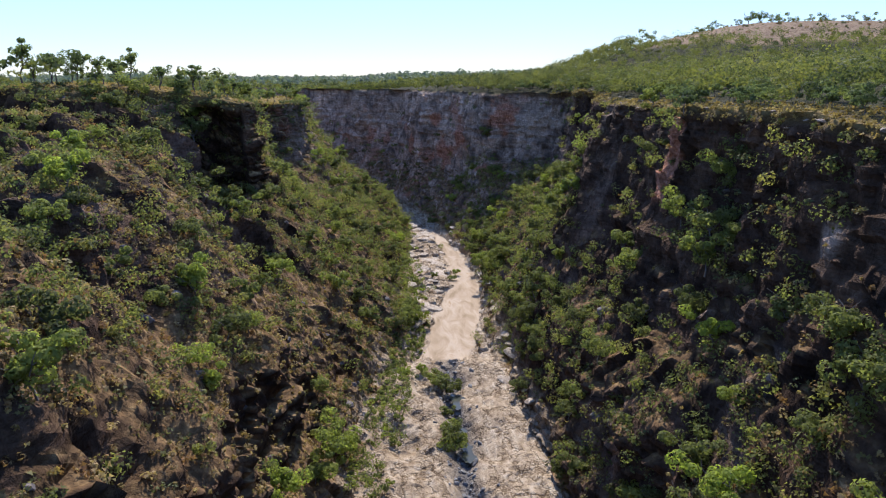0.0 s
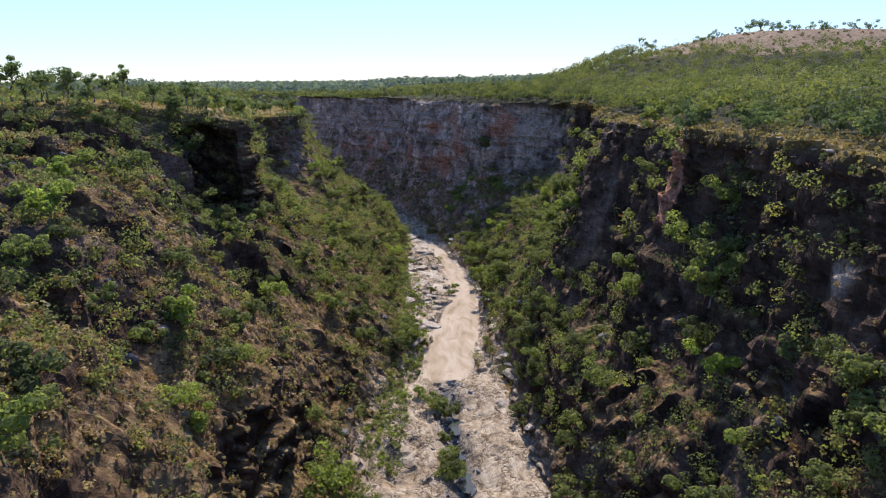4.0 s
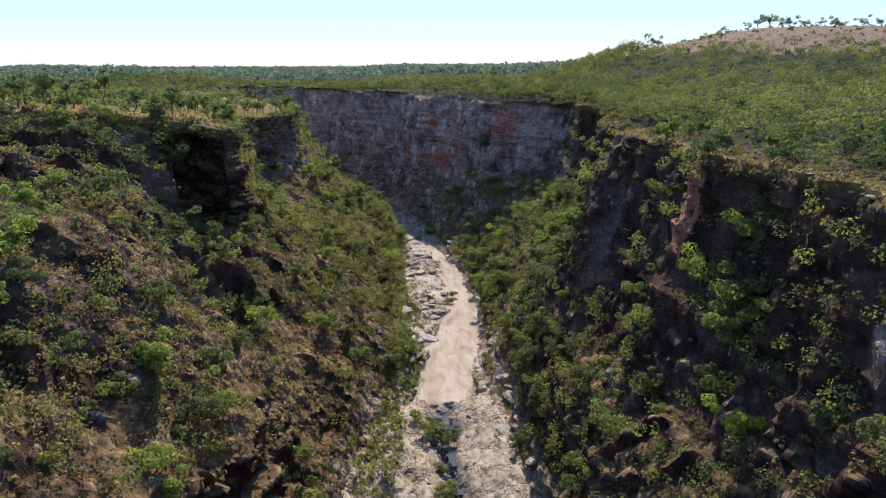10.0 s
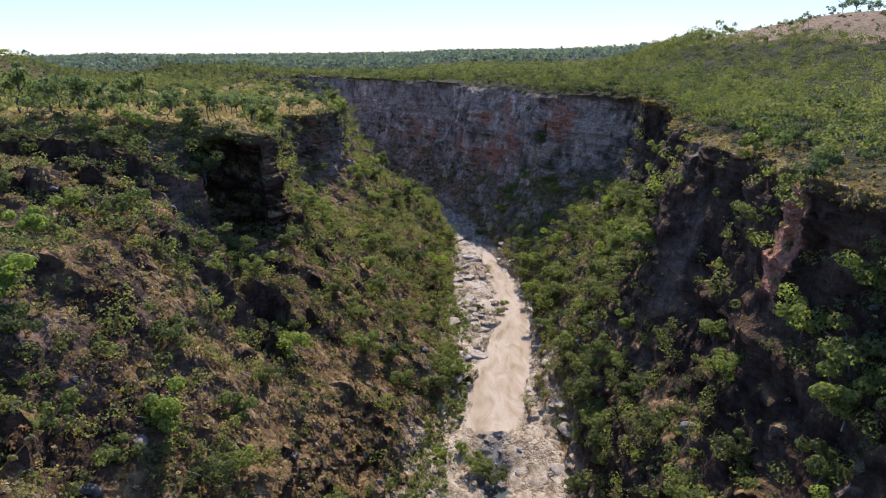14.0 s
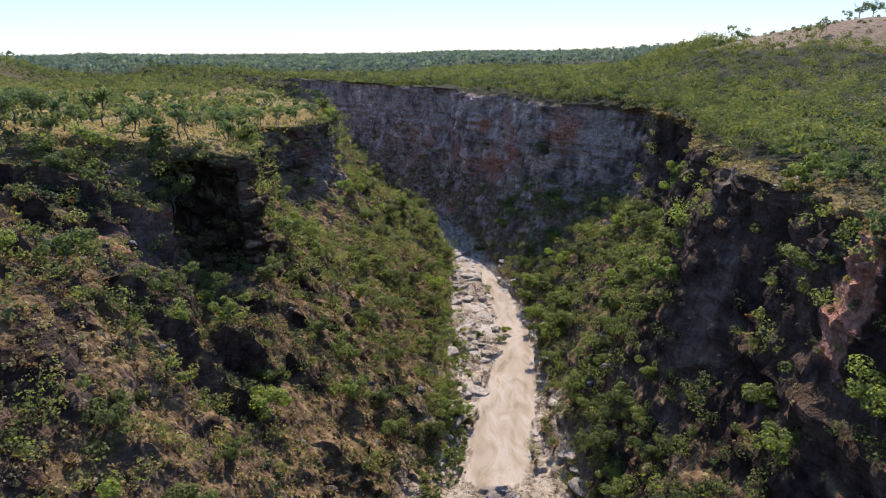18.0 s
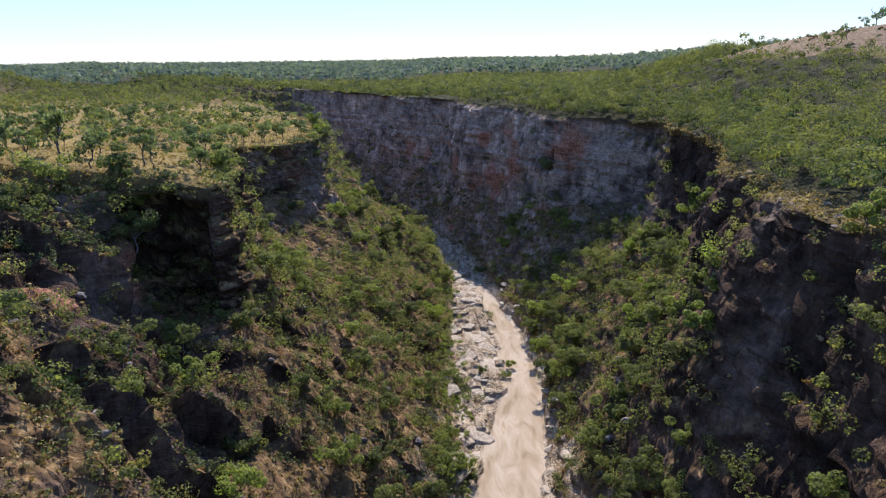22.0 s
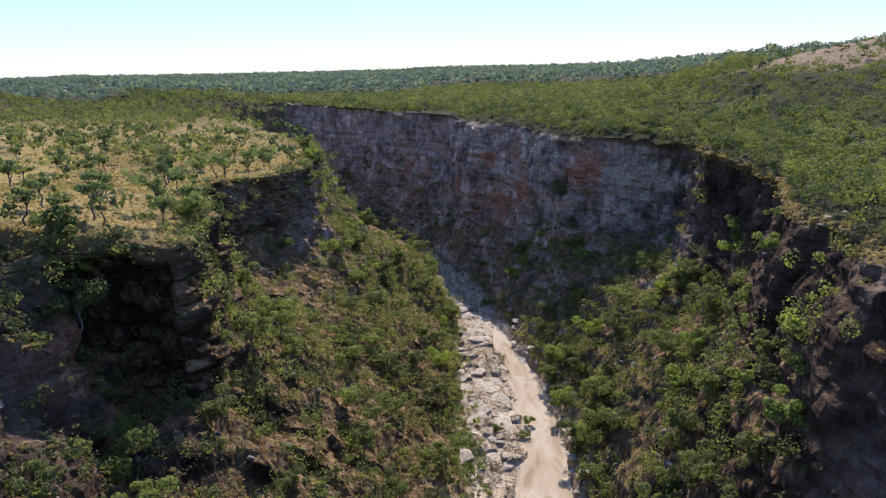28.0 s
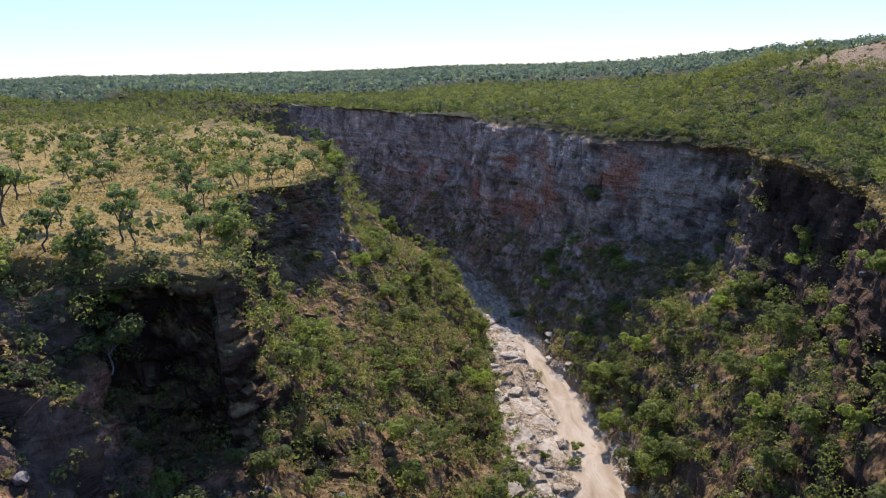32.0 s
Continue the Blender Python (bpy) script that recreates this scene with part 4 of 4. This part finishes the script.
# -- hill-top trees on the bald rise
hill = Grove([make_tree("hill_tree", 400 + k, 8.0, 3.4, 0.45, 10, 80, 0.42, LEAF_PLATEAU, BARK_DARK, "tall thin-crowned tree on the bare hilltop", "tree", "hilltop trees") for k in range(3)])
for x, y, s in [(189, 392, 0.8), (184, 394, 0.7), (194, 395, 0.7), (165, 420, 1.0), (160, 423, 0.7), (240, 455, 0.8), (249, 457, 1.2), (258, 459, 1.3), (264, 455, 1.1), (271, 460, 1.2), (280, 456, 0.9), (292, 461, 1.1), (300, 457, 1.2), (309, 462, 1.0), (322, 458, 1.1), (338, 463, 1.1)]:
    hill.add(x, y, ground_at(x, y) - 0.1, 1.3 * s)


# ---------------------------------------------------------------- rocks
def rock_shape(seed, size, flat):
    rng = np.random.default_rng(seed)
    bm = bmesh.new()
    bmesh.ops.create_icosphere(bm, subdivisions=3, radius=1)
    co = np.array([v.co[:] for v in bm.verts])
    for k in range(9):                                   # planed faces, as split stone has
        d = rng.normal(size=3)
        d /= np.linalg.norm(d)
        h = 0.55 + 0.3 * rng.random()
        over = np.maximum(0, co @ d - h)
        co = co - over[:, None] * d * 0.93
    co = co * (1 + 0.10 * fbm(co + seed, 0.7, 3, seed)[:, None])
    co = co * np.array(size) * np.array([1, 1, flat])
    for v, c in zip(bm.verts, co):
        v.co = c
    me = bpy.data.meshes.new("boulder")
    bm.to_mesh(me)
    bm.free()
    return me


class Rocks:
    def __init__(self, name, mat, label, group, seed, flat):
        self.meshes = []
        for k in range(6):
            me = rock_shape(seed + k, (1.0, 1.0 + 0.25 * (k % 3), 0.9), flat)
            me.materials.append(mat)
            self.meshes.append(me)
        self.name, self.label, self.group, self.n = name, label, group, 0

    def add(self, x, y, z, s, tilt=12):
        ob = new(self.name, self.meshes[self.n % 6])
        self.n += 1
        ob.matrix_world = pose(x, y, z, *RNG.uniform(-tilt, tilt, 2), RNG.uniform(0, 360)) @ Matrix.Diagonal((s, s, s, 1))
        tagged(ob, self.label, "boulder", self.group)


slabs = Rocks("river_rock", PALE_ROCK, "pale water-worn rock slab beside the sandy stream bed", "river slabs", 500, 0.36)
bedside = GM["bed"] * (1 - GM["sand"]) * (GP[:, 1] > 215) * (GP[:, 1] < 420) * (GP[:, 0] < 34) * (GS > 6.7)
for x, y, z in scattered(pick(bedside, 44, 4.5)):
    k = RNG.uniform(2.2, 6.0)
    slabs.add(x, y, z - 0.2 * k, k, 7)
for x, y, z in scattered(pick(((GS > 8.0) & (GS < 8.7) & (GP[:, 1] > 150) & (GP[:, 1] < 400)).astype(float), 38, 3.0)):
    slabs.add(x, y, z - 0.3, RNG.uniform(1.0, 2.8), 14)
RIM_STONE = make_boulder("rim_caprock", [(0.30, (0.09, 0.065, 0.045)), (0.5, (0.16, 0.115, 0.078)), (0.7, (0.24, 0.18, 0.125))])
rim_slabs = Rocks("rim_rock", RIM_STONE, "weathered tan caprock block at the cliff edge", "rim rocks", 560, 0.55)
for x, y, z in scattered(pick(((GS > 12.85) & (GP[:, 0] < np.interp(GP[:, 1], [100, 157, 204, 276, 345, 400], [71, 68, 76, 90, 100, 75])) & (GP[:, 1] > 95) & (GP[:, 1] < 400)).astype(float), 46, 2.4)):
    k = RNG.uniform(0.4, 1.1)
    rim_slabs.add(x, y, z - 0.25 * k, k, 10)
bank_rocks = Rocks("boulder", DARK_ROCK, "weathered brown sandstone boulder on the slope", "slope boulders", 520, 0.8)
for x, y, z in scattered(pick(slope_ok * (GP[:, 1] > 70) * (GP[:, 1] < 330), 160, 2.5)):
    bank_rocks.add(x, y, z, RNG.uniform(0.5, 1.5), 30)
stones = Rocks("stream_stone", GREY_STONE, "grey rounded stone in the rubble channel", "stream stones", 540, 0.75)
rubble = GM["bed"] * (1 - GM["sand"]) * np.exp(-((GP[:, 0] - np.interp(GP[:, 1], [100, 150, 180, 210], [15, 16, 17, 19])) / 3.0) ** 2) * (GP[:, 1] > 100) * (GP[:, 1] < 214)
for x, y, z in scattered(pick(rubble, 180, 0.6)):
    stones.add(x, y, z + 0.05, RNG.uniform(0.25, 0.8), 40)


# ---------------------------------------------------------------- pools
def pool(x, y, z, rx, ry, seed):
    rng = np.random.default_rng(seed)
    bm = bmesh.new()
    ring = []
    for k in range(28):
        w = 2 * math.pi * k / 28
        q = 1 + 0.25 * math.sin(3 * w + seed) + 0.12 * rng.normal()
        ring.append(bm.verts.new((rx * q * math.cos(w), ry * q * math.sin(w), 0)))
    bm.faces.new(ring)
    me = bpy.data.meshes.new("pool")
    bm.to_mesh(me)
    bm.free()
    me.materials.append(WATER)
    ob = new("water_pool", me)
    ob.location = (x, y, z)
    tagged(ob, "shallow still pool in the stream bed", "water", kind="structure")


for x, y, rx, ry, k in ((18.4, 183, 1.5, 4.0, 1), (18.6, 157, 1.9, 3.6, 2), (17.6, 170, 1.1, 2.2, 3)):
    level = sorted(ground_at(x + a, y + b) for a in (-1, 0, 1) for b in (-2, -1, 0, 1, 2))
    pool(x, y, level[9] + 0.35, rx * 1.25, ry * 1.1, k)

# ---------------------------------------------------------------- bushes in the stream channel
channel = Grove([make_tree("bush", 600 + k, 3.4, 2.4, 0.15, 16, 120, 0.3, LEAF_GORGE, BARK, "rounded green bush in the stone channel", "bush", "channel bushes") for k in range(3)])
for x, y, s in [(18.0, 189.5, 1.5), (13.4, 193, 1.4), (15, 176, 0.9), (15.5, 166, 1.2), (15.0, 159, 1.3), (22, 300, 0.8), (32, 304, 0.9), (30, 297, 0.7), (9, 200, 0.8), (4, 196, 0.9)]:
    channel.add(x, y, ground_at(x, y) - 0.1, s)
